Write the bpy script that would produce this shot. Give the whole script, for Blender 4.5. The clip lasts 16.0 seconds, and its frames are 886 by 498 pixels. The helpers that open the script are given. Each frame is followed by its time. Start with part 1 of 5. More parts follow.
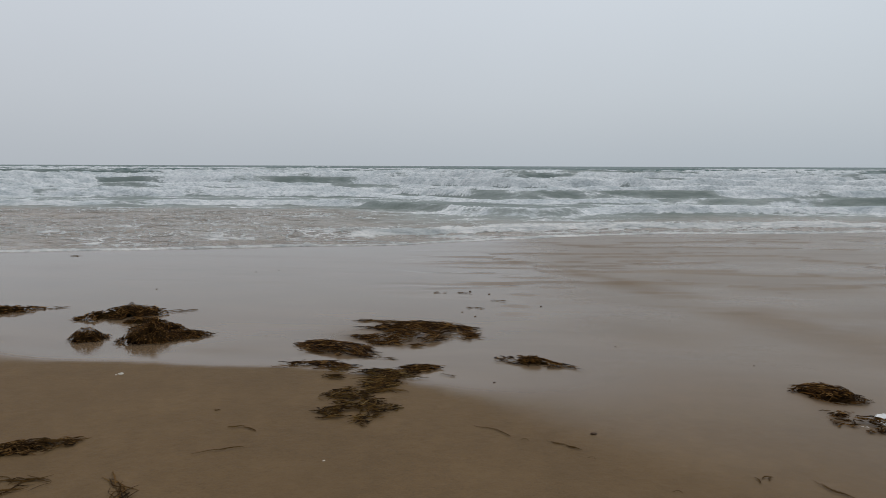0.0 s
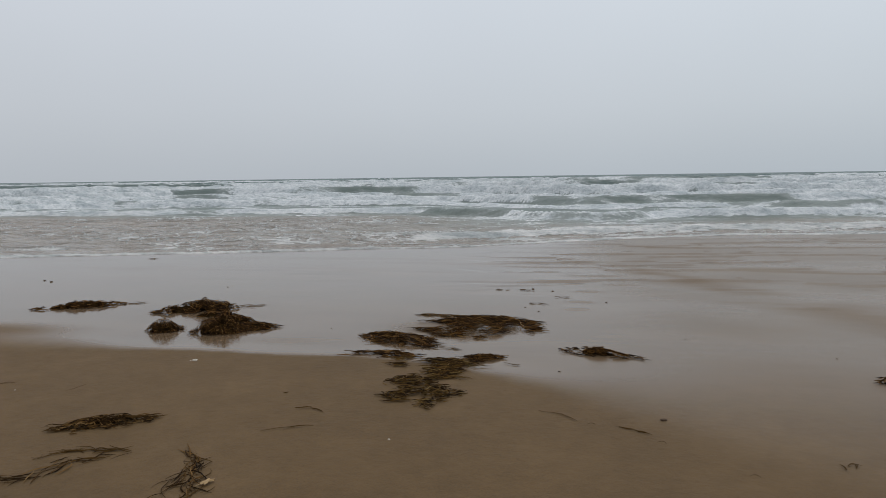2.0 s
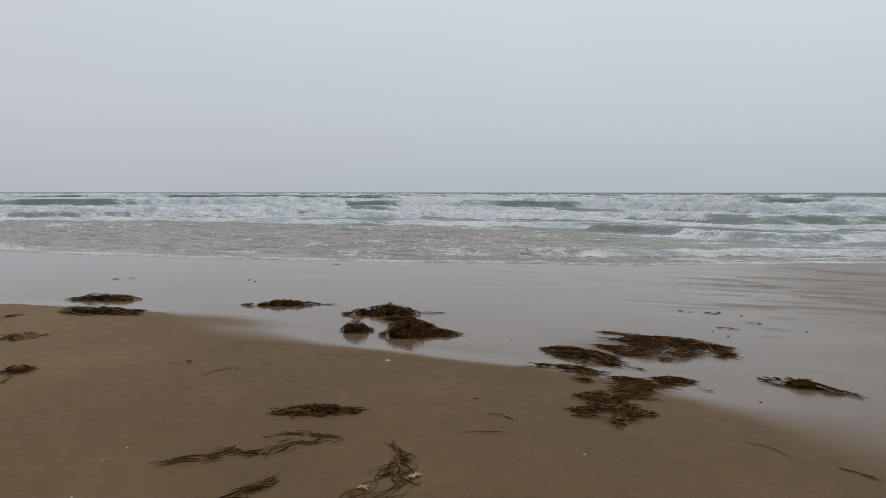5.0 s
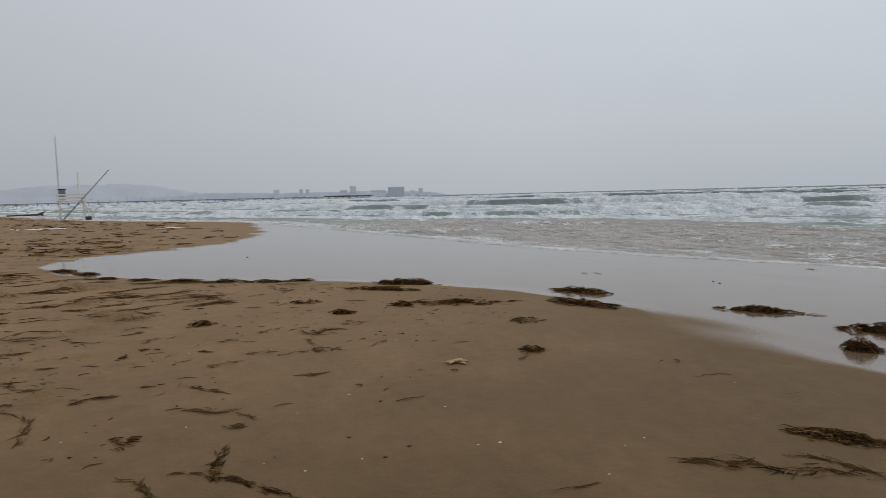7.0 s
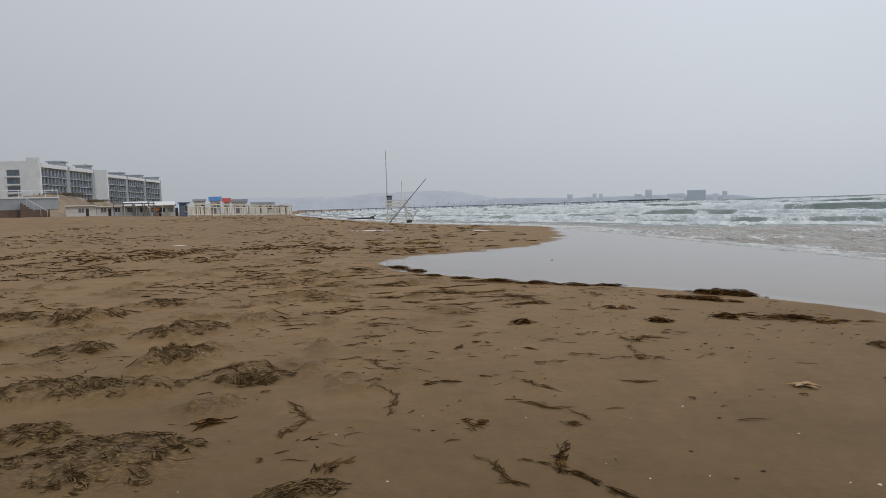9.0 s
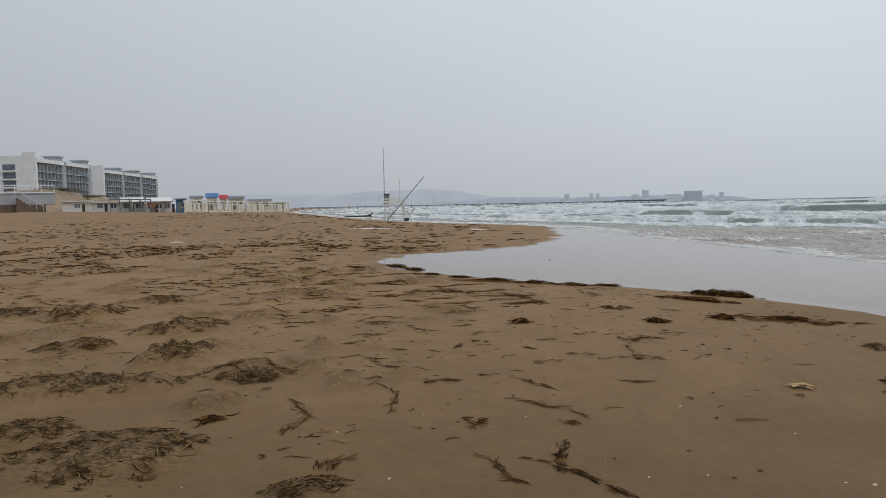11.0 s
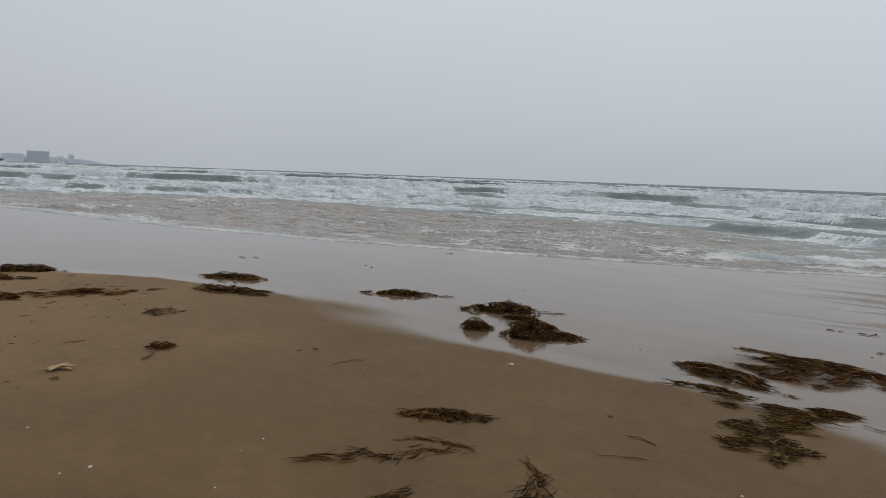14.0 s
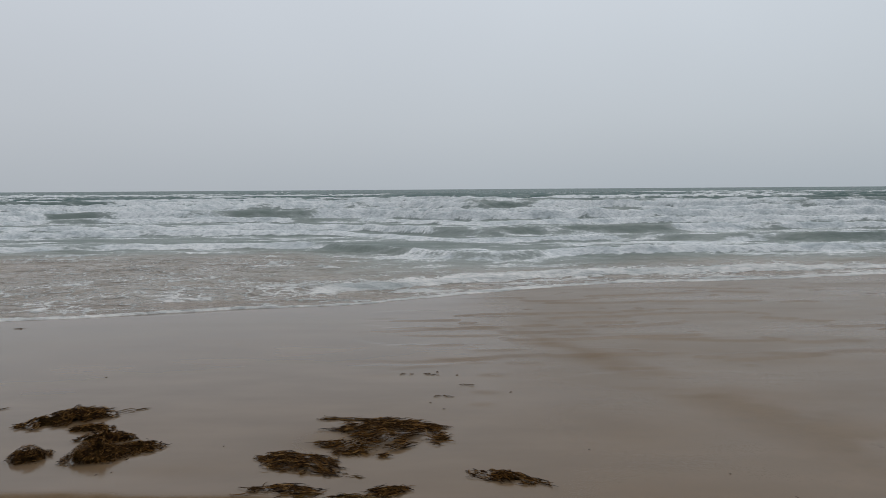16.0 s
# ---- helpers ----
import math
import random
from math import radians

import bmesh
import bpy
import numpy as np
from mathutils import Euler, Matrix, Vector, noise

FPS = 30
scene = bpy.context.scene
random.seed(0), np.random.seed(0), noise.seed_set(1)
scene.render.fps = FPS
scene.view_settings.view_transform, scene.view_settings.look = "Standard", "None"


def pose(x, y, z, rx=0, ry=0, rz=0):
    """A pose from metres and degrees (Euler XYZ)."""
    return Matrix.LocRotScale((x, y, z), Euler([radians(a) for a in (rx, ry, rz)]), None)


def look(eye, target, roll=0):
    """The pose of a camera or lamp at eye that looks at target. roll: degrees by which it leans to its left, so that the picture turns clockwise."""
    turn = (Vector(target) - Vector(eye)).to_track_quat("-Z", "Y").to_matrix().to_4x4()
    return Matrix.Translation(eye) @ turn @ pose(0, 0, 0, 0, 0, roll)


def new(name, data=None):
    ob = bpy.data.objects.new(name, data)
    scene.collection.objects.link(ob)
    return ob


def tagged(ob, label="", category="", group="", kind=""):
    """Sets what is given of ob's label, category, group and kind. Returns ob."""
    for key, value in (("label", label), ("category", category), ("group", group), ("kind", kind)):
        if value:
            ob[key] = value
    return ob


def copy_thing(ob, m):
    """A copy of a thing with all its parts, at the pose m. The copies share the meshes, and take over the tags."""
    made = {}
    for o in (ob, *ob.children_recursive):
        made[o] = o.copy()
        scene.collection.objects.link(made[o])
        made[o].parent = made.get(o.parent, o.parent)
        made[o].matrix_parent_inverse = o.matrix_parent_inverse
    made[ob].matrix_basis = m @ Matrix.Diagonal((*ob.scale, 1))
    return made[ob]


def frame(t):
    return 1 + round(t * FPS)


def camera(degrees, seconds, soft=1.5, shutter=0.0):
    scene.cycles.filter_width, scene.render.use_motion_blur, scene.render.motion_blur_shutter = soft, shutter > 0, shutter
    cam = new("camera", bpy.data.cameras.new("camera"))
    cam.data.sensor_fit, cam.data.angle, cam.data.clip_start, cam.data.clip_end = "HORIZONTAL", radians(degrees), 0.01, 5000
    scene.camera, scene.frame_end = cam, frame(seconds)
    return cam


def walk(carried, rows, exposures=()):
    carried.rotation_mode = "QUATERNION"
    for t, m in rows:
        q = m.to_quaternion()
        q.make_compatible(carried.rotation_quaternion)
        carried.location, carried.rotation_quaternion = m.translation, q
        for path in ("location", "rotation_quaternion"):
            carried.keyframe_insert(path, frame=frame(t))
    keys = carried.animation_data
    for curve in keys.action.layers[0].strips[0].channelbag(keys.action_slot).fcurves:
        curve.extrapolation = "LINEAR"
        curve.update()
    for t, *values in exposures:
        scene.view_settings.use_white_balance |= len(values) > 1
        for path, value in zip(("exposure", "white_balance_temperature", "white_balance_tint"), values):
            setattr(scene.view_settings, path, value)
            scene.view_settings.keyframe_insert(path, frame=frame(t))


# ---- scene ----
cam = camera(68.4, 16.0, soft=0.85, shutter=0.16)
PATH = [
    (0, (0.404, -0.11, 1.622), (0.26, 1.868, 1.369), 0.2),
    (0.5, (0.369, -0.128, 1.442), (0.079, 1.835, 1.188), -1.5),
    (1, (0.36, -0.142, 1.438), (0.023, 1.815, 1.199), 0.0),
    (1.5, (0.384, -0.13, 1.457), (0.066, 1.831, 1.226), -0.9),
    (2, (0.395, -0.129, 1.45), (0.064, 1.831, 1.23), -0.8),
    (2.5, (0.419, -0.15, 1.45), (0.116, 1.816, 1.239), -0.5),
    (3, (0.403, -0.156, 1.456), (0.054, 1.801, 1.232), -1.0),
    (3.2, (0.394, -0.161, 1.463), (0.03, 1.792, 1.236), -1.1),
    (5.3, (0.118, -0.288, 1.45), (-0.77, 1.496, 1.278), -0.1),
    (5.5, (0.085, -0.301, 1.468), (-0.875, 1.443, 1.278), -0.4),
    (6, (-0.008, -0.393, 1.482), (-1.226, 1.182, 1.292), -0.7),
    (6.5, (-0.126, -0.523, 1.504), (-1.657, 0.75, 1.319), -1.8),
    (7, (-0.168, -0.624, 1.499), (-1.896, 0.368, 1.333), -1.4),
    (7.5, (-0.21, -0.735, 1.503), (-2.08, -0.043, 1.342), -2.5),
    (8, (-0.214, -0.828, 1.512), (-2.155, -0.366, 1.374), -2.2),
    (8.5, (-0.200, -0.938, 1.516), (-2.183, -0.709, 1.400), -1.5),
    (8.7, (-0.210, -0.940, 1.510), (-2.199, -0.773, 1.386), -1.8),
    (10.8, (-0.215, -0.974, 1.513), (-2.205, -0.825, 1.376), -1.5),
    (11, (-0.178, -0.98, 1.521), (-2.166, -0.81, 1.388), -1.2),
    (11.5, (-0.189, -0.982, 1.496), (-2.175, -0.776, 1.371), 0.2),
    (12, (-0.228, -0.851, 1.415), (-2.169, -0.405, 1.235), -0.9),
    (12.5, (-0.196, -0.704, 1.402), (-2.029, 0.063, 1.174), 0.9),
    (13, (-0.19, -0.504, 1.386), (-1.772, 0.701, 1.164), 3.0),
    (13.5, (-0.17, -0.314, 1.415), (-1.43, 1.223, 1.196), 3.3),
    (14, (-0.142, -0.195, 1.538), (-1.203, 1.486, 1.317), 2.1),
    (14.5, (-0.059, -0.14, 1.785), (-0.942, 1.645, 1.588), 2.5),
    (15, (-0.019, -0.06, 2.019), (-0.642, 1.825, 1.774), 1.9),
    (15.5, (0.121, 0.063, 2.204), (-0.226, 2.02, 1.981), 0.6),
    (16, (0.345, 0.155, 2.311), (0.318, 2.146, 2.128), -0.4),
]
# the clip's camera meters a little lower towards the open sea
EXPOSURES = [(0.0, -0.06), (3.0, -0.03), (5.5, -0.09), (6.5, -0.14), (7.0, -0.09), (8.0, 0.03), (8.5, 0.06), (11.0, 0.10), (12.0, 0.12), (12.5, 0.06), (13.5, -0.12), (14.5, -0.10), (15.0, -0.10), (16.0, -0.14)]
walk(cam, [(t, look(eye, target, roll)) for t, eye, target, roll in PATH], EXPOSURES)

# ---- world and light ----
world = bpy.data.worlds.new("overcast_sky")
scene.world = world
world.use_nodes = True
wn = world.node_tree
wn.nodes.clear()
SUN_EL, SUN_AZ = radians(52), radians(25)


def wnode(kind, **values):
    n = wn.nodes.new(kind)
    for k, v in values.items():
        n.inputs[k].default_value = v
    return n


w_sky = wn.nodes.new("ShaderNodeTexSky")
w_sky.sky_type, w_sky.sun_disc = "NISHITA", False
w_sky.sun_elevation, w_sky.sun_rotation = SUN_EL, SUN_AZ
w_sky.air_density, w_sky.dust_density = 1.0, 6.0
w_dim = wn.nodes.new("ShaderNodeVectorMath")
w_dim.operation = "SCALE"
w_dim.inputs["Scale"].default_value = 0.08
w_co = wn.nodes.new("ShaderNodeTexCoord")
w_sep = wn.nodes.new("ShaderNodeSeparateXYZ")
w_up = wn.nodes.new("ShaderNodeValToRGB")
w_up.color_ramp.elements[0].position, w_up.color_ramp.elements[0].color = 0.0, (0.47, 0.51, 0.55, 1)
w_up.color_ramp.elements[1].position, w_up.color_ramp.elements[1].color = 1.0, (0.72, 0.76, 0.82, 1)
e = w_up.color_ramp.elements.new(0.10)
e.color = (0.54, 0.58, 0.625, 1)
e = w_up.color_ramp.elements.new(0.30)
e.color = (0.635, 0.68, 0.735, 1)
# the cloud is thicker over the land than over the open sea
w_side = wn.nodes.new("ShaderNodeMapRange")
w_side.inputs["From Min"].default_value, w_side.inputs["From Max"].default_value = -0.6, 0.65
w_side.inputs["To Min"].default_value, w_side.inputs["To Max"].default_value = 0.79, 1.06
w_noise = wn.nodes.new("ShaderNodeTexNoise")
w_noise.inputs["Scale"].default_value, w_noise.inputs["Detail"].default_value = 1.6, 3.0
w_cloud = wn.nodes.new("ShaderNodeMapRange")
w_cloud.inputs["To Min"].default_value, w_cloud.inputs["To Max"].default_value = 0.93, 1.07
w_mul = wn.nodes.new("ShaderNodeMath")
w_mul.operation = "MULTIPLY"
w_scale = wn.nodes.new("ShaderNodeVectorMath")
w_scale.operation = "SCALE"
w_mix = wn.nodes.new("ShaderNodeMix")
w_mix.data_type = "RGBA"
w_mix.inputs["Factor"].default_value = 0.93
w_bg = wn.nodes.new("ShaderNodeBackground")
w_out = wn.nodes.new("ShaderNodeOutputWorld")
L = wn.links.new
L(w_co.outputs["Generated"], w_sep.inputs[0])
L(w_co.outputs["Generated"], w_noise.inputs["Vector"])
L(w_sep.outputs["Z"], w_up.inputs["Fac"])
L(w_sep.outputs["Y"], w_side.inputs["Value"])
L(w_noise.outputs["Fac"], w_cloud.inputs["Value"])
L(w_side.outputs["Result"], w_mul.inputs[0])
L(w_cloud.outputs["Result"], w_mul.inputs[1])
L(w_up.outputs["Color"], w_scale.inputs[0])
L(w_mul.outputs[0], w_scale.inputs["Scale"])
w_tint = wn.nodes.new("ShaderNodeMix")
w_tint.data_type = "RGBA"
w_tint.inputs["A"].default_value, w_tint.inputs["B"].default_value = (1.009, 0.997, 1.001, 1), (0.976, 1.002, 1.018, 1)
w_east = wn.nodes.new("ShaderNodeMapRange")
w_east.inputs["From Min"].default_value, w_east.inputs["From Max"].default_value = -0.9, 0.4
w_hue = wn.nodes.new("ShaderNodeVectorMath")
w_hue.operation = "MULTIPLY"
L(w_sep.outputs["X"], w_east.inputs["Value"])
L(w_east.outputs["Result"], w_tint.inputs["Factor"])
L(w_scale.outputs[0], w_hue.inputs[0])
L(w_tint.outputs["Result"], w_hue.inputs[1])
L(w_sky.outputs["Color"], w_dim.inputs[0])
L(w_dim.outputs[0], w_mix.inputs["A"])
L(w_hue.outputs[0], w_mix.inputs["B"])
L(w_mix.outputs["Result"], w_bg.inputs["Color"])
L(w_bg.outputs[0], w_out.inputs[0])
w_bg.inputs["Strength"].default_value = 1.0

sun = new("sun", bpy.data.lights.new("sun", "SUN"))
sun.data.energy, sun.data.angle, sun.data.color = 0.5, radians(35), (1.0, 0.97, 0.93)
sun.matrix_world = look((0, 0, 30), (-30 * math.sin(SUN_AZ), -30 * math.cos(SUN_AZ), 30 - 30 * math.tan(SUN_EL)))


# ---- small mathematics ----
def smooth(x, a, b):
    t = np.clip((np.asarray(x, float) - a) / (b - a), 0, 1)
    return t * t * (3 - 2 * t)


def lattice(ix, iy, seed):
    n = (ix.astype(np.int64) * 374761393 + iy.astype(np.int64) * 668265263 + seed * 974634777) & 0x7FFFFFFF
    n = ((n ^ (n >> 13)) * 1274126177) & 0x7FFFFFFF
    return ((n ^ (n >> 16)) & 0xFFFF) / 65535.0


def vnoise(x, y, seed=0):
    """Smooth value noise from 0 to 1."""
    x, y = np.asarray(x, float), np.asarray(y, float)
    ix, iy = np.floor(x), np.floor(y)
    fx, fy = x - ix, y - iy
    fx, fy = fx * fx * (3 - 2 * fx), fy * fy * (3 - 2 * fy)
    a, b = lattice(ix, iy, seed), lattice(ix + 1, iy, seed)
    c, d = lattice(ix, iy + 1, seed), lattice(ix + 1, iy + 1, seed)
    return (a * (1 - fx) + b * fx) * (1 - fy) + (c * (1 - fx) + d * fx) * fy


def fbm(x, y, seed=0, octaves=4):
    total, amp, size = 0.0, 0.5, 0.0
    for k in range(octaves):
        total = total + amp * vnoise(x * 2**k + 17.3 * k, y * 2**k - 9.1 * k, seed + k)
        size += amp
        amp *= 0.5
    return total / size


# ---- materials ----
def material(name):
    m = bpy.data.materials.new(name)
    m.use_nodes = True
    nt = m.node_tree
    return m, nt, nt.nodes["Principled BSDF"]


def add(nt, kind, **values):
    n = nt.nodes.new(kind)
    for k, v in values.items():
        n.inputs[k].default_value = v
    return n


def ramp(nt, fac, *stops):
    n = nt.nodes.new("ShaderNodeValToRGB")
    els = n.color_ramp.elements
    while len(els) < len(stops):
        els.new(0.5)
    for el, (p, c) in zip(els, stops):
        el.position, el.color = p, (*c, 1) if len(c) == 3 else c
    nt.links.new(fac, n.inputs["Fac"])
    return n.outputs["Color"]


def mixed(nt, fac, a, b, blend="MIX"):
    n = nt.nodes.new("ShaderNodeMix")
    n.data_type, n.blend_type = "RGBA", blend
    for socket, value in ((n.inputs["Factor"], fac), (n.inputs["A"], a), (n.inputs["B"], b)):
        if isinstance(value, bpy.types.NodeSocket):
            nt.links.new(value, socket)
        elif isinstance(value, (int, float)):
            socket.default_value = value
        else:
            socket.default_value = (*value, 1)
    return n.outputs["Result"]


def math_node(nt, op, a, b=0.0, clamp=False):
    n = nt.nodes.new("ShaderNodeMath")
    n.operation, n.use_clamp = op, clamp
    for socket, value in ((n.inputs[0], a), (n.inputs[1], b)):
        if isinstance(value, bpy.types.NodeSocket):
            nt.links.new(value, socket)
        else:
            socket.default_value = value
    return n.outputs[0]


def span(nt, value, a, b, lo=0.0, hi=1.0):
    n = add(nt, "ShaderNodeMapRange", **{"From Min": a, "From Max": b, "To Min": lo, "To Max": hi})
    nt.links.new(value, n.inputs["Value"])
    return n.outputs["Result"]


def noise_tex(nt, scale, detail=4.0, rough=0.55, stretch=None):
    co = nt.nodes.new("ShaderNodeNewGeometry").outputs["Position"]
    if stretch:
        mp = nt.nodes.new("ShaderNodeMapping")
        mp.inputs["Scale"].default_value = stretch
        nt.links.new(co, mp.inputs["Vector"])
        co = mp.outputs["Vector"]
    n = add(nt, "ShaderNodeTexNoise", Scale=scale, Detail=detail, Roughness=rough)
    nt.links.new(co, n.inputs["Vector"])
    return n.outputs["Fac"]


def attribute(nt, name):
    n = nt.nodes.new("ShaderNodeAttribute")
    n.attribute_name = name
    return n.outputs["Fac"]


def bump(nt, bsdf, height, strength, distance):
    n = add(nt, "ShaderNodeBump", Distance=distance)
    if isinstance(strength, bpy.types.NodeSocket):
        nt.links.new(strength, n.inputs["Strength"])
    else:
        n.inputs["Strength"].default_value = strength
    nt.links.new(height, n.inputs["Height"])
    nt.links.new(n.outputs[0], bsdf.inputs["Normal"])


def make_sand():
    m, nt, b = material("damp_sand")
    wet = attribute(nt, "wet")
    damp = attribute(nt, "damp")
    broad, fine = noise_tex(nt, 0.9, 5), noise_tex(nt, 120, 4, 0.7)
    tone = ramp(nt, broad, (0.30, (0.228, 0.141, 0.066)), (0.55, (0.265, 0.164, 0.077)), (0.75, (0.307, 0.193, 0.094)))
    grain = ramp(nt, fine, (0.30, (0.72, 0.70, 0.66)), (0.5, (1.0, 1.0, 1.0)), (0.72, (1.22, 1.2, 1.16)))
    mottle = ramp(nt, noise_tex(nt, 7.0, 5, 0.65), (0.30, (0.90, 0.90, 0.89)), (0.70, (1.10, 1.10, 1.11)))
    dry = mixed(nt, 1.0, mixed(nt, 1.0, tone, mottle, "MULTIPLY"), grain, "MULTIPLY")
    soaked = mixed(nt, 1.0, dry, (0.565, 0.565, 0.548), "MULTIPLY")
    pool = ramp(nt, noise_tex(nt, 1.3, 4, 0.5, (0.5, 1.5, 1)), (0.32, (0.146, 0.096, 0.054)), (0.68, (0.186, 0.125, 0.074)))
    colour = mixed(nt, damp, dry, soaked)
    flecks = noise_tex(nt, 17, 6, 0.7, (1.6, 0.7, 1))
    lit = math_node(nt, "MULTIPLY", span(nt, flecks, 0.40, 0.50), attribute(nt, "litter"))
    shreds = ramp(nt, noise_tex(nt, 34, 5, 0.7, (1.5, 0.6, 1)), (0.36, (0.034, 0.020, 0.009)), (0.50, (0.085, 0.050, 0.020)), (0.60, (0.25, 0.165, 0.080)))
    colour = mixed(nt, math_node(nt, "MULTIPLY", lit, 0.85), colour, shreds)
    nt.links.new(mixed(nt, wet, colour, pool), b.inputs["Base Color"])
    r_dry = span(nt, fine, 0.3, 0.7, 0.55, 0.78)
    r_wet = span(nt, noise_tex(nt, 2.2, 3, 0.5, (0.6, 2.0, 1)), 0.35, 0.7, 0.08, 0.115)
    r = nt.nodes.new("ShaderNodeMix")
    nt.links.new(wet, r.inputs["Factor"])
    nt.links.new(r_dry, r.inputs["A"])
    nt.links.new(r_wet, r.inputs["B"])
    nt.links.new(r.outputs["Result"], b.inputs["Roughness"])
    b.inputs["IOR"].default_value = 1.42
    nt.links.new(span(nt, wet, 0.0, 0.9, 0.16, 0.48), b.inputs["Specular IOR Level"])
    h = math_node(nt, "ADD", math_node(nt, "MULTIPLY", fine, 0.25), noise_tex(nt, 18, 4, 0.6))
    bump(nt, b, h, span(nt, wet, 0.0, 0.55, 0.55, 0.0), 0.012)
    return m


def make_sea():
    m, nt, b = material("sea_water")
    foam, shallow, film = attribute(nt, "foam"), attribute(nt, "shallow"), attribute(nt, "film")
    lace = noise_tex(nt, 1.15, 8, 0.66, (0.55, 1.2, 1))
    clots = noise_tex(nt, 7, 5, 0.6, (0.6, 1.2, 1))
    lacy = math_node(nt, "ADD", math_node(nt, "MULTIPLY", lace, 0.72), math_node(nt, "MULTIPLY", clots, 0.28))
    fine_lace = noise_tex(nt, 30, 4, 0.65, (0.7, 1.3, 1))
    cover = math_node(nt, "ADD", foam, math_node(nt, "MULTIPLY", math_node(nt, "SUBTRACT", lacy, 0.5), 1.9))
    co = nt.nodes.new("ShaderNodeNewGeometry").outputs["Position"]
    warp = add(nt, "ShaderNodeTexNoise", Scale=1.4, Detail=4.0)
    nt.links.new(co, warp.inputs["Vector"])
    shift = nt.nodes.new("ShaderNodeVectorMath")
    shift.operation = "MULTIPLY_ADD"
    shift.inputs[1].default_value = (0.9, 0.9, 0.0)
    nt.links.new(warp.outputs["Color"], shift.inputs[0])
    nt.links.new(co, shift.inputs[2])
    flat = nt.nodes.new("ShaderNodeMapping")
    flat.inputs["Scale"].default_value = (0.75, 1.5, 0.0)
    nt.links.new(shift.outputs[0], flat.inputs["Vector"])
    cells = nt.nodes.new("ShaderNodeTexVoronoi")
    cells.feature = "DISTANCE_TO_EDGE"
    cells.inputs["Scale"].default_value = 3.0
    nt.links.new(flat.outputs[0], cells.inputs["Vector"])
    net = math_node(nt, "MULTIPLY", span(nt, cells.outputs["Distance"], 0.015, 0.12, 0.56, -0.05), attribute(nt, "lace"))
    chop = math_node(nt, "ADD", math_node(nt, "MULTIPLY", noise_tex(nt, 1.1, 2, 0.5, (0.85, 1.9, 1)), 1.0), math_node(nt, "MULTIPLY", noise_tex(nt, 4.2, 3, 0.6, (0.7, 1.5, 1)), 0.30))
    cover = math_node(nt, "ADD", cover, net)
    # white flecks on the ripple crests paint the glints of the wash
    flecks = math_node(nt, "MULTIPLY", span(nt, chop, 0.70, 0.86, 0.0, 0.5), attribute(nt, "lace"))
    cover = math_node(nt, "ADD", cover, flecks)
    rents = math_node(nt, "MULTIPLY", math_node(nt, "SUBTRACT", noise_tex(nt, 0.42, 5, 0.6, (0.55, 1.7, 1)), 0.5), math_node(nt, "SUBTRACT", 2.1, math_node(nt, "MULTIPLY", film, 1.5)))
    cover = math_node(nt, "ADD", cover, rents)
    white = span(nt, cover, 0.42, 0.62)
    deep = ramp(nt, noise_tex(nt, 0.12, 3), (0.35, (0.180, 0.215, 0.196)), (0.65, (0.250, 0.280, 0.256)))
    # darker green far out, and painted on steep wave faces as their shade
    deep = mixed(nt, attribute(nt, "offshore_and_shade"), deep, ramp(nt, noise_tex(nt, 0.05, 3), (0.35, (0.062, 0.108, 0.098)), (0.65, (0.112, 0.162, 0.148))))
    sandy = ramp(nt, noise_tex(nt, 0.8, 4, 0.55, (0.5, 1.4, 1)), (0.35, (0.315, 0.260, 0.212)), (0.65, (0.420, 0.362, 0.305)))
    water = mixed(nt, shallow, deep, sandy)
    milky = mixed(nt, math_node(nt, "MULTIPLY", span(nt, cover, 0.05, 0.50), math_node(nt, "SUBTRACT", 0.62, math_node(nt, "MULTIPLY", film, 0.45))), water, (0.43, 0.455, 0.44))
    froth = mixed(nt, shallow, (0.86, 0.865, 0.855), (0.80, 0.77, 0.73))
    # grey noise multiplied into the froth colour stands in for shading between lumps
    froth = mixed(nt, 1.0, froth, ramp(nt, math_node(nt, "ADD", math_node(nt, "MULTIPLY", clots, 0.6), math_node(nt, "MULTIPLY", fine_lace, 0.4)), (0.36, (0.54, 0.575, 0.59)), (0.55, (1.0, 1.0, 1.0))), "MULTIPLY")
    froth = mixed(nt, 1.0, froth, ramp(nt, noise_tex(nt, 0.75, 5, 0.62, (0.5, 1.7, 1)), (0.34, (0.66, 0.70, 0.715)), (0.56, (1.0, 1.0, 1.0))), "MULTIPLY")
    nt.links.new(mixed(nt, white, milky, froth), b.inputs["Base Color"])
    nt.links.new(span(nt, white, 0, 1, 0.10, 0.75), b.inputs["Roughness"])
    b.inputs["IOR"].default_value = 1.33
    nt.links.new(span(nt, film, 0, 1, 0.24, 0.5), b.inputs["Specular IOR Level"])
    rip = math_node(nt, "ADD", chop, math_node(nt, "MULTIPLY", white, 0.12))
    body = nt.nodes.new("ShaderNodeBsdfDiffuse")
    nt.links.new(mixed(nt, white, milky, froth), body.inputs["Color"])
    blend = nt.nodes.new("ShaderNodeMixShader")
    nt.links.new(span(nt, film, 0, 1, 0.62, 0.12), blend.inputs["Fac"])
    nt.links.new(b.outputs[0], blend.inputs[1])
    nt.links.new(body.outputs[0], blend.inputs[2])
    nt.links.new(blend.outputs[0], nt.nodes["Material Output"].inputs["Surface"])
    bump(nt, b, rip, span(nt, film, 0, 1, 0.4, 0.95), 0.60)
    return m


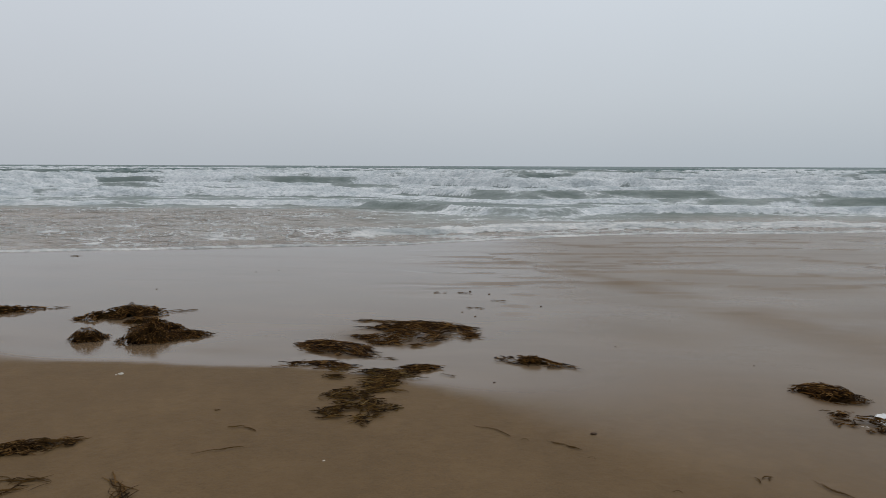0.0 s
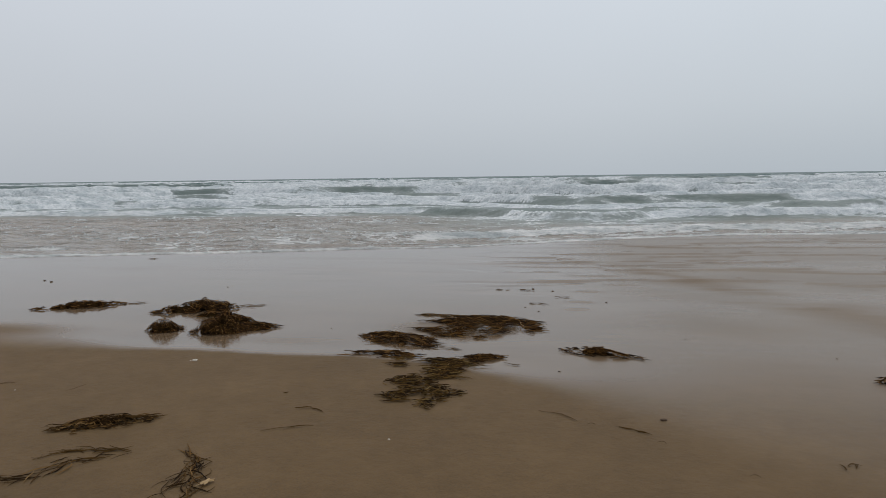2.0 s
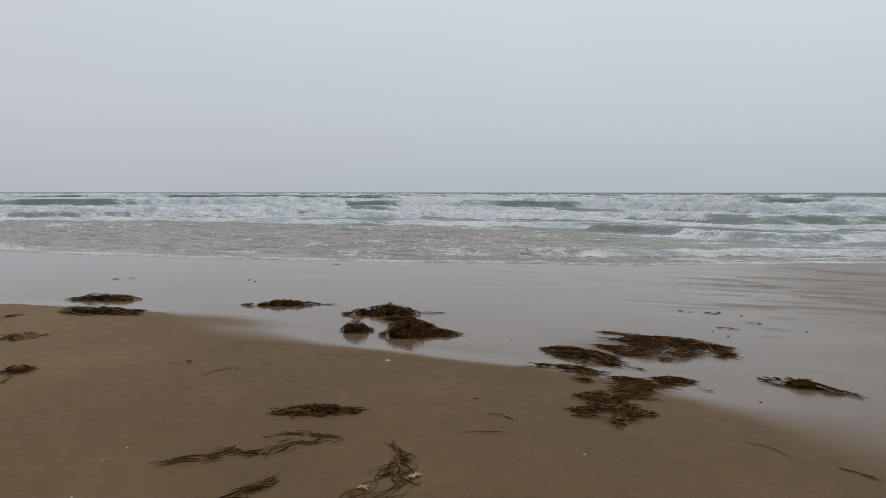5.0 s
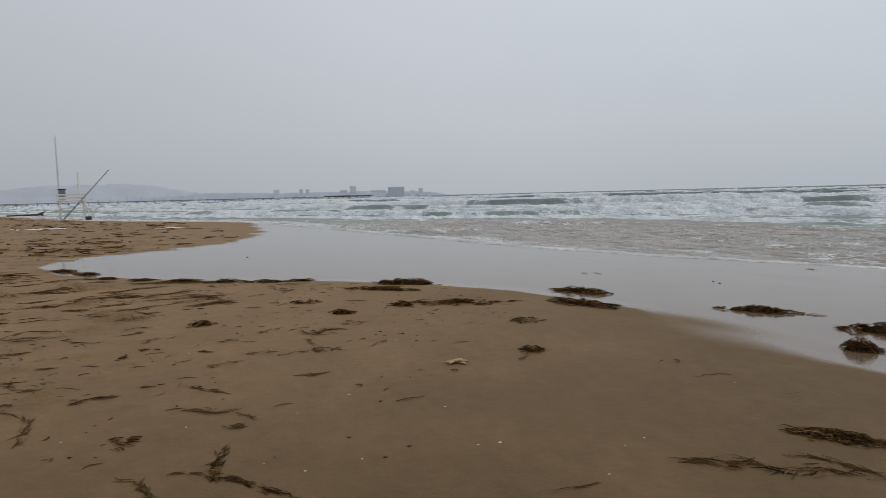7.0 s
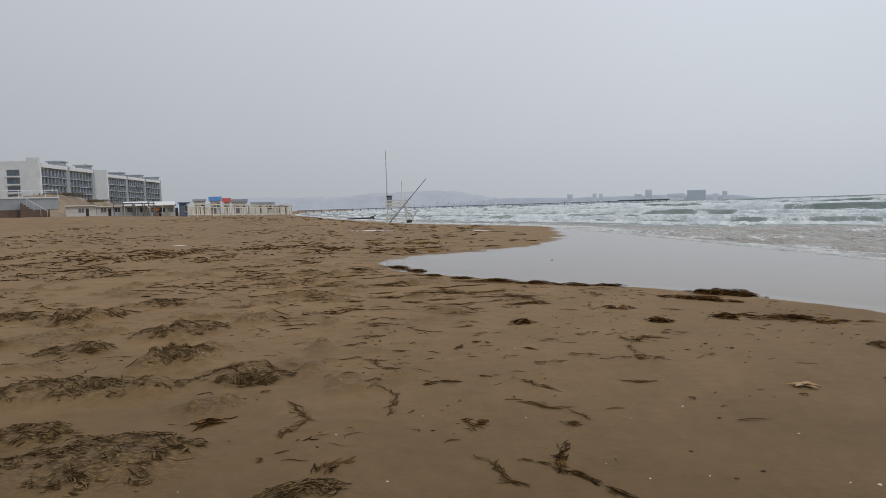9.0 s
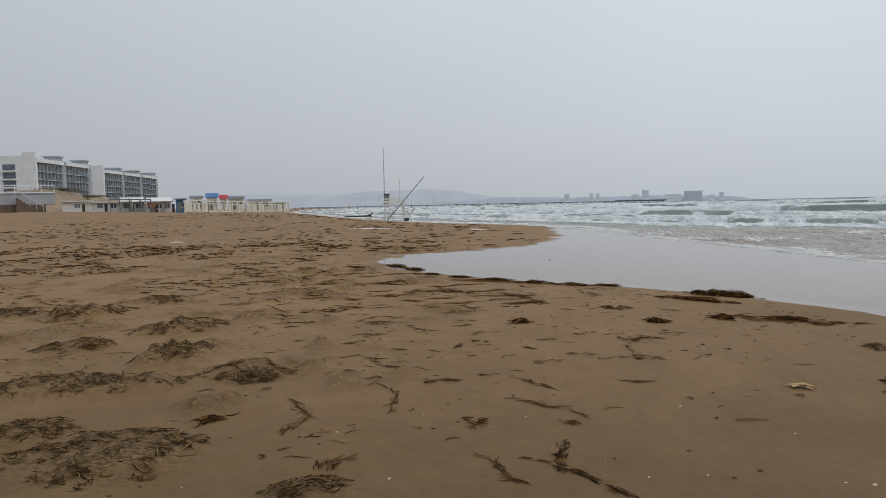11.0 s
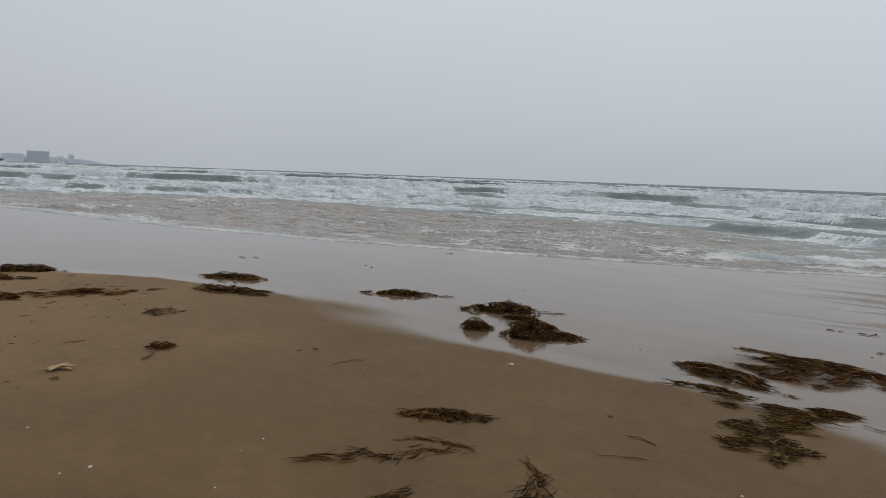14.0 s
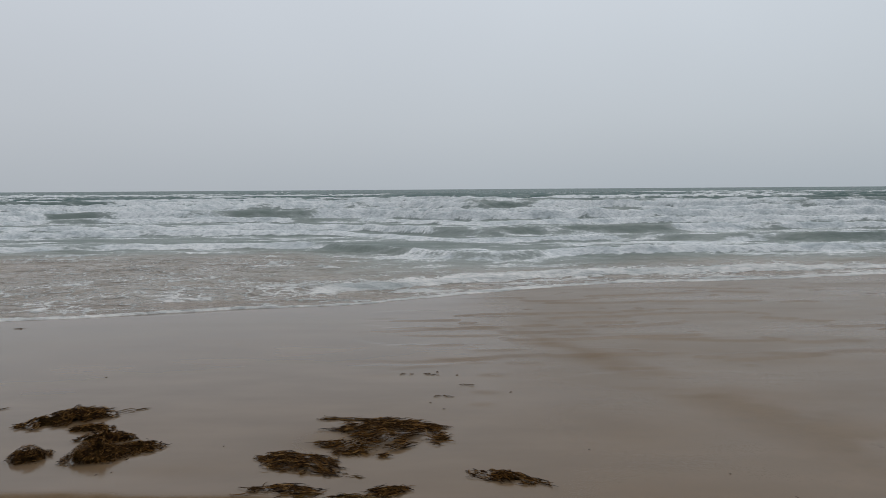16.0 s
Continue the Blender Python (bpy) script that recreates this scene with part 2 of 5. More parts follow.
def make_weed(name, *tones):
    m, nt, b = material(name)
    geo = nt.nodes.new("ShaderNodeNewGeometry")
    tone = ramp(nt, geo.outputs["Random Per Island"], *tones)
    spots = ramp(nt, noise_tex(nt, 60, 3), (0.3, (0.7, 0.7, 0.7)), (0.7, (1.2, 1.15, 1.1)))
    nt.links.new(mixed(nt, 1.0, tone, spots, "MULTIPLY"), b.inputs["Base Color"])
    b.inputs["Roughness"].default_value, b.inputs["Specular IOR Level"].default_value = 0.55, 0.04
    bump(nt, b, noise_tex(nt, 90, 3), 0.4, 0.004)
    return m


def make_mat():
    m, nt, b = material("matted_seaweed")
    tone = ramp(nt, noise_tex(nt, 26, 5, 0.65, (0.6, 2.0, 1)), (0.3, (0.010, 0.006, 0.003)), (0.52, (0.034, 0.019, 0.007)), (0.70, (0.085, 0.050, 0.016)))
    nt.links.new(tone, b.inputs["Base Color"])
    b.inputs["Roughness"].default_value, b.inputs["Specular IOR Level"].default_value = 0.8, 0.0
    bump(nt, b, noise_tex(nt, 45, 5, 0.7, (0.6, 2.2, 1)), 1.0, 0.03)
    return m


def make_sandy_weed():
    m, nt, b = material("sand_covered_seaweed")
    geo = nt.nodes.new("ShaderNodeNewGeometry")
    tone = ramp(nt, geo.outputs["Random Per Island"], (0.0, (0.020, 0.011, 0.004)), (0.40, (0.052, 0.029, 0.010)), (0.70, (0.110, 0.066, 0.026)), (1.0, (0.30, 0.195, 0.098)))
    nt.links.new(tone, b.inputs["Base Color"])
    b.inputs["Roughness"].default_value, b.inputs["Specular IOR Level"].default_value = 0.8, 0.08
    bump(nt, b, noise_tex(nt, 80, 3), 0.5, 0.004)
    return m


def plain(name, colour, rough=0.7, vary=0.12, scale=4.0, metal=0.0, relief=0.25):
    m, nt, b = material(name)
    lo, hi = [c * (1 - vary) for c in colour], [min(1, c * (1 + vary)) for c in colour]
    nt.links.new(ramp(nt, noise_tex(nt, scale, 5, 0.6), (0.3, lo), (0.7, hi)), b.inputs["Base Color"])
    nt.links.new(span(nt, noise_tex(nt, scale * 3, 3), 0.3, 0.7, max(0, rough - 0.1), min(1, rough + 0.1)), b.inputs["Roughness"])
    b.inputs["Metallic"].default_value = metal
    bump(nt, b, noise_tex(nt, scale * 6, 4), relief, 0.01)
    return m


# far things: haze is put in as a pale colour and some emission
def backdrop_material(name, colour, haze_glow):
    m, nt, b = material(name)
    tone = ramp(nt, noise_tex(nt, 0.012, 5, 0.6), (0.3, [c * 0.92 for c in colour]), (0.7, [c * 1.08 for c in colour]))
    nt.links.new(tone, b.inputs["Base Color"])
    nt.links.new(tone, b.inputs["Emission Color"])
    b.inputs["Emission Strength"].default_value = haze_glow
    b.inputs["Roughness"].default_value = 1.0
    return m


SAND, SEA, WEED, MAT, SANDY_WEED = make_sand(), make_sea(), make_weed("wet_seaweed", (0.0, (0.007, 0.003, 0.001)), (0.38, (0.034, 0.015, 0.004)), (0.62, (0.074, 0.036, 0.008)), (0.86, (0.140, 0.064, 0.015)), (1.0, (0.30, 0.17, 0.06))), make_mat(), make_sandy_weed()
DAMP_WEED = make_weed("damp_seaweed", (0.0, (0.013, 0.007, 0.002)), (0.38, (0.046, 0.023, 0.007)), (0.62, (0.088, 0.047, 0.013)), (0.86, (0.155, 0.080, 0.024)), (1.0, (0.28, 0.17, 0.07)))
OLIVE_WEED = make_weed("olive_seaweed", (0.0, (0.008, 0.005, 0.002)), (0.40, (0.046, 0.022, 0.006)), (0.65, (0.082, 0.048, 0.011)), (0.88, (0.150, 0.078, 0.020)), (1.0, (0.25, 0.17, 0.07)))
# hills, headland and town blocks glow slightly to imitate the haze of distance
HILL = backdrop_material("hazed_hill", (0.285, 0.303, 0.336), 0.42)
COAST = backdrop_material("hazed_headland", (0.245, 0.268, 0.305), 0.45)
TOWN = backdrop_material("hazed_concrete", (0.385, 0.412, 0.45), 0.5)
TOWN_DARK = backdrop_material("hazed_glazing", (0.28, 0.308, 0.35), 0.46)
CONCRETE_WHITE = plain("white_rendered_wall", (0.76, 0.77, 0.78), 0.8, 0.06, 0.3)
SLAB_GREY = plain("grey_concrete", (0.36, 0.38, 0.40), 0.85, 0.10, 0.4)
GLAZING = plain("tinted_glazing", (0.055, 0.068, 0.09), 0.15, 0.25, 0.6)
# hotel glass and slabs: contrast lowered in the colours to paint in haze
HOTEL_GLASS = plain("hazy_blue_grey_glazing", (0.125, 0.148, 0.18), 0.25, 0.25, 0.4)
HOTEL_SLAB = plain("pale_grey_concrete", (0.50, 0.52, 0.55), 0.85, 0.10, 0.3)
WHITE_PAINT = plain("weathered_white_paint", (0.74, 0.72, 0.68), 0.55, 0.08, 1.5)
CREAM_PAINT = plain("cream_paint", (0.66, 0.61, 0.52), 0.6, 0.10, 1.0)
BLUE_PAINT = plain("blue_paint", (0.055, 0.17, 0.38), 0.45, 0.15, 1.5)
RED_PAINT = plain("red_paint", (0.45, 0.05, 0.05), 0.45, 0.15, 1.5)
ORANGE_PAINT = plain("orange_paint", (0.55, 0.17, 0.03), 0.5, 0.15, 1.5)
DARK_WOOD = plain("dark_wet_wood", (0.045, 0.034, 0.026), 0.6, 0.35, 6)
BROWN_WALL = plain("brown_retaining_wall", (0.15, 0.10, 0.075), 0.85, 0.2, 0.8)
DUNE_SAND = plain("dry_dune_sand", (0.27, 0.195, 0.128), 0.9, 0.35, 0.22)
SCRUB = plain("dune_scrub", (0.12, 0.10, 0.06), 0.9, 0.4, 0.6)
ROOF_GREY = plain("grey_roof_sheet", (0.17, 0.18, 0.20), 0.6, 0.15, 0.8)
STEEL = plain("galvanised_steel", (0.58, 0.59, 0.60), 0.45, 0.12, 3, 0.6)
# dark timber, its colour lightened to blue-grey in place of haze
PIER_HAZED = plain("hazed_pier_timber", (0.15, 0.165, 0.185), 0.8, 0.2, 0.3)
FOAM = plain("stranded_foam", (0.76, 0.75, 0.72), 0.7, 0.10, 25)
SHELL = plain("bleached_shell", (0.60, 0.55, 0.47), 0.4, 0.08, 90)
SCRAP_BROWN = plain("dark_scrap", (0.085, 0.050, 0.028), 0.95, 0.3, 60)
LEAF = plain("dry_tan_leaf", (0.42, 0.27, 0.12), 0.6, 0.2, 40)


# ---- mesh helpers ----
def mesh_of(name, verts, faces, mat, smoothed=True):
    me = bpy.data.meshes.new(name)
    me.from_pydata([tuple(v) for v in verts], [], [tuple(f) for f in faces])
    me.materials.append(mat)
    if smoothed:
        me.polygons.foreach_set("use_smooth", [True] * len(me.polygons))
    me.update()
    return me


def grid_mesh(name, X, Y, Z, mat, **attributes):
    """A sheet from arrays of one shape; faces look up when X grows along columns and Y along rows."""
    rows, cols = X.shape
    me = bpy.data.meshes.new(name)
    n = np.arange(rows * cols).reshape(rows, cols)
    quads = np.stack([n[:-1, :-1], n[:-1, 1:], n[1:, 1:], n[1:, :-1]], -1).reshape(-1, 4)
    me.vertices.add(rows * cols)
    me.vertices.foreach_set("co", np.stack([X, Y, Z], -1).astype(np.float32).ravel())
    me.loops.add(quads.size)
    me.loops.foreach_set("vertex_index", quads.astype(np.int32).ravel())
    me.polygons.add(len(quads))
    me.polygons.foreach_set("loop_start", np.arange(0, quads.size, 4, dtype=np.int32))
    me.polygons.foreach_set("use_smooth", np.ones(len(quads), bool))
    for key, values in attributes.items():
        a = me.attributes.new(key, "FLOAT", "POINT")
        a.data.foreach_set("value", np.clip(values, 0, 1).astype(np.float32).ravel())
    me.materials.append(mat)
    me.update()
    me.validate()
    return me


def part(name, bm, mat, parent, label=""):
    me = bpy.data.meshes.new(name)
    bm.to_mesh(me)
    bm.free()
    me.materials.append(mat)
    ob = new(name, me)
    ob.parent = parent
    if label:
        tagged(ob, label)
    return ob


def part_mesh(name, me, parent, label="", m=None):
    ob = new(name, me)
    ob.parent = parent
    if m is not None:
        ob.matrix_basis = m
    if label:
        tagged(ob, label)
    return ob


def box(bm, x0, x1, y0, y1, z0, z1, bevel=0.0):
    made = bmesh.ops.create_cube(bm, size=1.0, matrix=Matrix.LocRotScale(((x0 + x1) / 2, (y0 + y1) / 2, (z0 + z1) / 2), None, (x1 - x0, y1 - y0, z1 - z0)))
    if bevel:
        edges = list({e for v in made["verts"] for e in v.link_edges})
        bmesh.ops.bevel(bm, geom=edges, offset=bevel, segments=1, affect="EDGES")
    return bm


def boxed(x0, x1, y0, y1, z0, z1, bevel=0.0):
    return box(bmesh.new(), x0, x1, y0, y1, z0, z1, bevel)


def rod(a, b, r0, r1=None, sides=8, bm=None):
    bm = bm or bmesh.new()
    a, b = Vector(a), Vector(b)
    turn = (b - a).to_track_quat("Z", "Y").to_matrix().to_4x4()
    bmesh.ops.create_cone(bm, cap_ends=True, segments=sides, radius1=r0, radius2=r0 if r1 is None else r1, depth=(b - a).length,
                          matrix=Matrix.Translation((a + b) / 2) @ turn)
    return bm


def thing(name, m, label, category, group="", kind=""):
    ob = new(name)
    ob.matrix_basis = m
    return tagged(ob, label, category, group, kind)


# ---- the lie of the land ----
SHORE_X = [-900, -300, -165, -104, -65, -52, -44, -32, -20, -10, -5, -2, 1, 4, 9, 30, 200, 900]
SHORE_Y = [-110, -45, -21, -8.5, 0.5, 6.0, 9.4, 9.7, 10.0, 11.0, 11.9, 13.0, 14.7, 16.2, 17.2, 19, 26, 66]
# edge of the sand that still stands under a film of water
WET_EDGE = [(90, -8), (8, 0.8), (3.4, 2.3), (2.3, 2.75), (1.5, 3.4), (0.9, 3.85), (0.4, 4.2), (0.05, 4.42), (-0.3, 4.62), (-0.8, 4.80), (-1.3, 4.90), (-2.4, 4.90), (-3.3, 4.85),
            (-3.9, 4.86), (-4.6, 4.93), (-5.0, 5.08), (-5.4, 5.34), (-6.0, 5.52), (-7.3, 5.4), (-8.3, 5.25), (-9.8, 4.5), (-11.3, 3.4), (-12.7, 1.7), (-14.2, 0.4), (-16.0, -0.85),
            (-18.9, -1.4), (-20.6, -0.7), (-21.6, 1.1), (-22.6, 3.0), (-23.6, 4.6), (-30, 6.9), (-43, 9.6), (-60, 60), (90, 60)]
# small scarps cut by the backwash: place, half length, depth
SCARPS = [(1.02, 11.87, 0.42, 0.8), (0.42, 10.35, 0.8, 0.7), (-0.2, 10.9, 0.5, 0.5), (0.97, 9.32, 0.42, 0.8), (0.83, 8.14, 0.16, 0.8), (0.72, 7.45, 0.15, 0.8), (0.66, 7.05, 0.13, 0.6),
          (1.66, 9.81, 0.35, 0.8), (2.23, 10.33, 0.42, 0.9), (2.31, 9.07, 0.34, 0.7), (2.65, 8.42, 0.42, 0.8), (0.2, 9.7, 0.6, 0.7), (0.55, 8.9, 0.5, 0.6), (3.86, 10.08, 0.6, 0.6),
          (4.65, 9.97, 0.7, 0.8), (5.2, 9.1, 0.5, 0.7), (3.1, 7.3, 0.35, 0.5), (2.5, 7.6, 0.3, 0.4), (1.0, 10.9, 0.5, 0.6), (1.3, 8.7, 0.25, 0.6), (3.3, 9.2, 0.4, 0.5), (0.5, 11.1, 0.45, 0.6)]
# sand heaped up over buried weed: place, half-lengths, turn, height
HEAPS = [(-8.75, -3.65, 0.62, 0.40, 121, 0.10), (-7.0, -3.2, 0.45, 0.28, 140, 0.09), (-6.0, -3.6, 0.95, 0.32, 94, 0.10), (-6.2, -2.25, 0.40, 0.28, 76, 0.06),
         (-4.3, -2.75, 0.58, 0.48, 84, 0.07), (-7.8, -4.5, 0.42, 0.30, 107, 0.08), (-4.8, -3.5, 0.35, 0.22, 120, 0.06), (-10.2, -5.4, 0.6, 0.35, 150, 0.09)]
HEAPS += [(-10.4, -6.5, 0.5, 0.35, 90, 0.10), (-11.4, -4.7, 0.42, 0.32, 105, 0.08), (-3.65, -1.45, 0.22, 0.15, 96, 0.03)]


def shore(x):
    return np.interp(x, SHORE_X, SHORE_Y)


def inside(x, y, edge):
    """Signed distance to a closed line, positive inside."""
    x, y = np.asarray(x, float), np.asarray(y, float)
    best, odd = np.full(x.shape, 1e9), np.zeros(x.shape, bool)
    for (ax, ay), (bx, by) in zip(edge, edge[1:] + edge[:1]):
        dx, dy = bx - ax, by - ay
        t = np.clip(((x - ax) * dx + (y - ay) * dy) / (dx * dx + dy * dy), 0, 1)
        best = np.minimum(best, (x - ax - t * dx) ** 2 + (y - ay - t * dy) ** 2)
        if dy:
            odd ^= ((ay > y) != (by > y)) & (x < ax + (y - ay) / dy * dx)
    return np.where(odd, 1, -1) * np.sqrt(best)


def wetness(x, y):
    d = inside(x, y, WET_EDGE)
    d = d + 0.16 * (fbm(x * 1.1, y * 1.6, 5) - 0.5) + 0.05 * (fbm(x * 6, y * 6, 8, 2) - 0.5)
    d = d + 1.5 * smooth(-x, 17, 21) * (fbm(x * 1.6, y * 0.30, 9, 3) - 0.5)
    soft = 0.07 + 1.7 * smooth(x, -0.4, 2.4) + 1.6 * smooth(x, 1.2, 3.5) + 0.6 * np.exp(-((x + 4.5) / 0.9) ** 2) + 0.2 * smooth(-x, 20, 30)
    wet = smooth(d, -0.3 * soft, soft)
    # bars left by the running water, a little above the film
    bars = fbm(x * 0.45 + 0.25 * y, y * 1.5 - 0.35 * x, 21, 4)
    zone = smooth(x, -1.5, 1.0) * smooth(y, 6.3, 8.5)
    wet = wet * (1 - 0.07 * zone * smooth(bars, 0.50, 0.70))
    # less film along each scarp draws the dark line of its shaded step
    for sx, sy, half, deep in SCARPS:
        u = (x - sx) / half
        v = y - sy - 0.10 * half * (u * u - 0.4) - 0.05 * (fbm(x * 5, y * 2, 24, 2) - 0.5)
        edge = np.where(v > 0, np.exp(-((v / 0.03) ** 2)), np.exp(-((v / (0.02 + 0.10 * half)) ** 2)))
        wet = wet * (1 - min(1, (0.16 + 0.30 * half) * deep) * edge * np.exp(-(u**4)))
    # a broad band of firmer sand that crosses the film
    t = np.clip(((x - 1.6) * 2.0 + (y - 10.2) * -3.5) / (2.0**2 + 3.5**2), -0.1, 1.5)
    off = np.hypot(x - 1.6 - 2.0 * t, y - 10.2 + 3.5 * t)
    wet = wet * (1 - 0.38 * np.exp(-((off / (0.16 + 0.42 * np.clip(t, 0, 1.2))) ** 2)) * smooth(fbm(x * 1.3 + 0.4 * y, y * 2.4, 23, 4), 0.22, 0.55))
    wet = wet * (1 - 0.34 * smooth(x, -0.4, 2.2) * (0.6 + 0.8 * fbm(x * 0.5 + 0.3 * y, y * 1.1, 29, 4)))
    # firmer sand banked up round the heaps
    for bx, by, rx, ry, much in ((-0.72, 6.0, 0.50, 0.42, 0.55), (-5.15, 5.46, 0.82, 0.28, 0.85), (-2.0, 5.35, 0.5, 0.16, 0.25)):
        wet = wet * (1 - much * np.exp(-(((x - bx) / rx) ** 2 + ((y - by) / ry) ** 2)))
    streak = fbm(x * 0.35, y * 3.2, 27, 3)
    wet = wet * (1 - 0.08 * smooth(streak, 0.60, 0.72) * smooth(y, 6.5, 9) * smooth(x, -14, -8))
    return wet, d


def height(x, y):
    x, y = np.asarray(x, float), np.asarray(y, float)
    i = shore(x) - y
    far = smooth(-x, 45, 95)
    z = far * (0.8 * smooth(i, 1, 8) + 1.0 * smooth(i, 8, 50)) + (1 - far) * 1.7 * smooth(i, 19, 75)
    z = z - 0.045 * np.clip(-i - 0.2, 0, 30)
    wet, d = wetness(x, y)
    dryness = (1 - wet) * smooth(i, 0, 2)
    z = z - 0.014 * smooth(d, -0.25, 0.5) + 0.03 * (fbm(x * 0.35, y * 0.35, 3, 3) - 0.5) * dryness
    z = z + 0.006 * (fbm(x * 4, y * 4, 11, 3) - 0.5) * dryness
    # trampled, weed-strewn sand towards the land
    rough = smooth(-y - 0.25 * x - 0.6 * (fbm(x * 0.4, y * 0.4, 31, 2) - 0.5), 0.9, 3.2) * smooth(i, 2, 9) * dryness * smooth(-d, 0.3, 1.5)
    lumps = fbm(x * 1.7, y * 1.7, 41, 4)
    z = z + rough * (0.09 * smooth(lumps, 0.54, 0.78) * (0.4 + 1.2 * np.abs(2 * fbm(x * 4, y * 4, 45, 3) - 1)) + 0.035 * (fbm(x * 4, y * 4, 44, 3) - 0.5))
    crust = 0.62 + 1.5 * (fbm(x * 2.6, y * 2.6, 51, 3) - 0.35) + 0.55 * np.abs(2 * fbm(x * 9 + 3 * y, y * 5 - 2 * x, 52, 3) - 1)
    for hx, hy, a, b, turn, h in HEAPS:
        c, s = math.cos(radians(turn)), math.sin(radians(turn))
        u, v = ((x - hx) * c + (y - hy) * s) / a, (-(x - hx) * s + (y - hy) * c) / b
        z = z + 1.05 * h * np.exp(-1.3 * (u * u + v * v) ** 2.2) * crust
    # small steps where water ran off between the bars
    steps = fbm(x * 0.5 + 0.2 * y, y * 2.2 - 0.2 * x, 61, 3)
    z = z + 0.020 * smooth(steps, 0.5, 0.53) * smooth(x, -1.5, 0.5) * smooth(y, 7.5, 9.5) * smooth(i, 0.2, 1.5)
    for sx, sy, half, deep in SCARPS:
        u = (x - sx) / half
        v = y - sy - 0.10 * half * (u * u - 0.4) - 0.05 * (fbm(x * 5, y * 2, 24, 2) - 0.5)
        z = z + 0.016 * deep * smooth(v, -0.07, 0.05) * np.exp(-np.clip(v, 0, None) / 0.35) * np.exp(-(u**4))
    # hollows washed out round the heaps in the film
    for hx, hy, a in ((-0.45, 6.3, 1.0), (-2.9, 6.0, 0.9), (2.8, 4.4, 0.6)):
        z = z - 0.012 * np.exp(-(((x - hx) / a) ** 2 + ((y - hy) / (0.7 * a)) ** 2)) * smooth(wet, 0.02, 0.5)
    return z


def litter(x, y):
    """Where broken weed is trodden into the sand."""
    out = np.zeros(x.shape)
    for hx, hy, a, b, turn, h in HEAPS:
        c, s = math.cos(radians(turn)), math.sin(radians(turn))
        u, v = ((x - hx) * c + (y - hy) * s) / a, (-(x - hx) * s + (y - hy) * c) / b
        out = np.maximum(out, 1.1 * np.exp(-1.3 * (u * u + v * v) ** 1.5))
    patch = smooth(fbm(x * 1.7, y * 1.7, 41, 4), 0.56, 0.72)
    zone = smooth(-y - 0.25 * x, 0.9, 4) * smooth(shore(x) - y, 4, 9)
    return np.clip(np.maximum(out, 0.7 * patch * zone), 0, 1)


def ground_z(x, y):
    return float(height(np.array([x]), np.array([y]))[0])


def steps_of(lo, hi, fine, a, b, grow):
    """Coordinates fine between a and b, growing outside."""
    mid = list(np.arange(a, b + fine / 2, fine))
    step, right = fine, [mid[-1]]
    while right[-1] < hi:
        step *= grow
        right.append(min(hi, right[-1] + step))
    step, left = fine, [mid[0]]
    while left[-1] > lo:
        step *= grow
        left.append(max(lo, left[-1] - step))
    return np.array(left[:0:-1] + mid + right[1:])


def build_ground():
    xs, ys = steps_of(-4500, 4500, 0.055, -15.0, 5.0, 1.035), steps_of(-4500, 4500, 0.055, -6.5, 14.5, 1.035)
    # closer rows over the weed mounds
    xs = np.concatenate([xs[xs < -11.0], np.arange(-11.0, -3.0, 0.036), xs[xs >= -3.0]])
    ys = np.concatenate([ys[ys < -6.0], np.arange(-6.0, -1.2, 0.036), ys[ys >= -1.2]])
    X, Y = np.meshgrid(xs, ys)
    wet, d = wetness(X, Y)
    damp = (1 - smooth(-X + 2.5 * (fbm(X * 0.5, Y * 0.5, 33, 3) - 0.5), 1, 15)) * (1 - 0.40 * smooth(-d, 0.1, 2.0) * smooth(-X, 3, 7))
    me = grid_mesh("ground", X, Y, height(X, Y), SAND, wet=wet * smooth(-X, -60, -40), damp=damp, litter=litter(X, Y))
    return tagged(new("ground", me), "brown damp sand beach with a glossy wet film towards the sea", "sand", kind="structure")


ground = build_ground()


# ---- the sea ----
# breakers: distance from the edge, height, reach of the foam behind the crest, how much of the line is breaking, seed
BREAKERS = ((1.5, 0.12, 1.3, 0.92, 137), (7.0, 0.20, 1.4, 0.62, 150), (13.5, 0.26, 1.6, 0.55, 159), (20.0, 0.36, 2.0, 0.66, 155), (27.0, 0.44, 2.6, 0.72, 124), (35.0, 0.54, 3.0, 0.74, 142),
            (45.0, 0.66, 3.4, 0.66, 134), (57.0, 0.80, 4.0, 0.60, 150), (72.0, 0.92, 4.5, 0.55, 121), (92.0, 1.0, 5.0, 0.50, 143), (120.0, 1.05, 6.0, 0.44, 120), (165.0, 1.0, 8.0, 0.40, 120),
            (225.0, 0.95, 9.0, 0.36, 120), (310.0, 0.9, 10.0, 0.34, 120), (430.0, 0.9, 12.0, 0.34, 120))


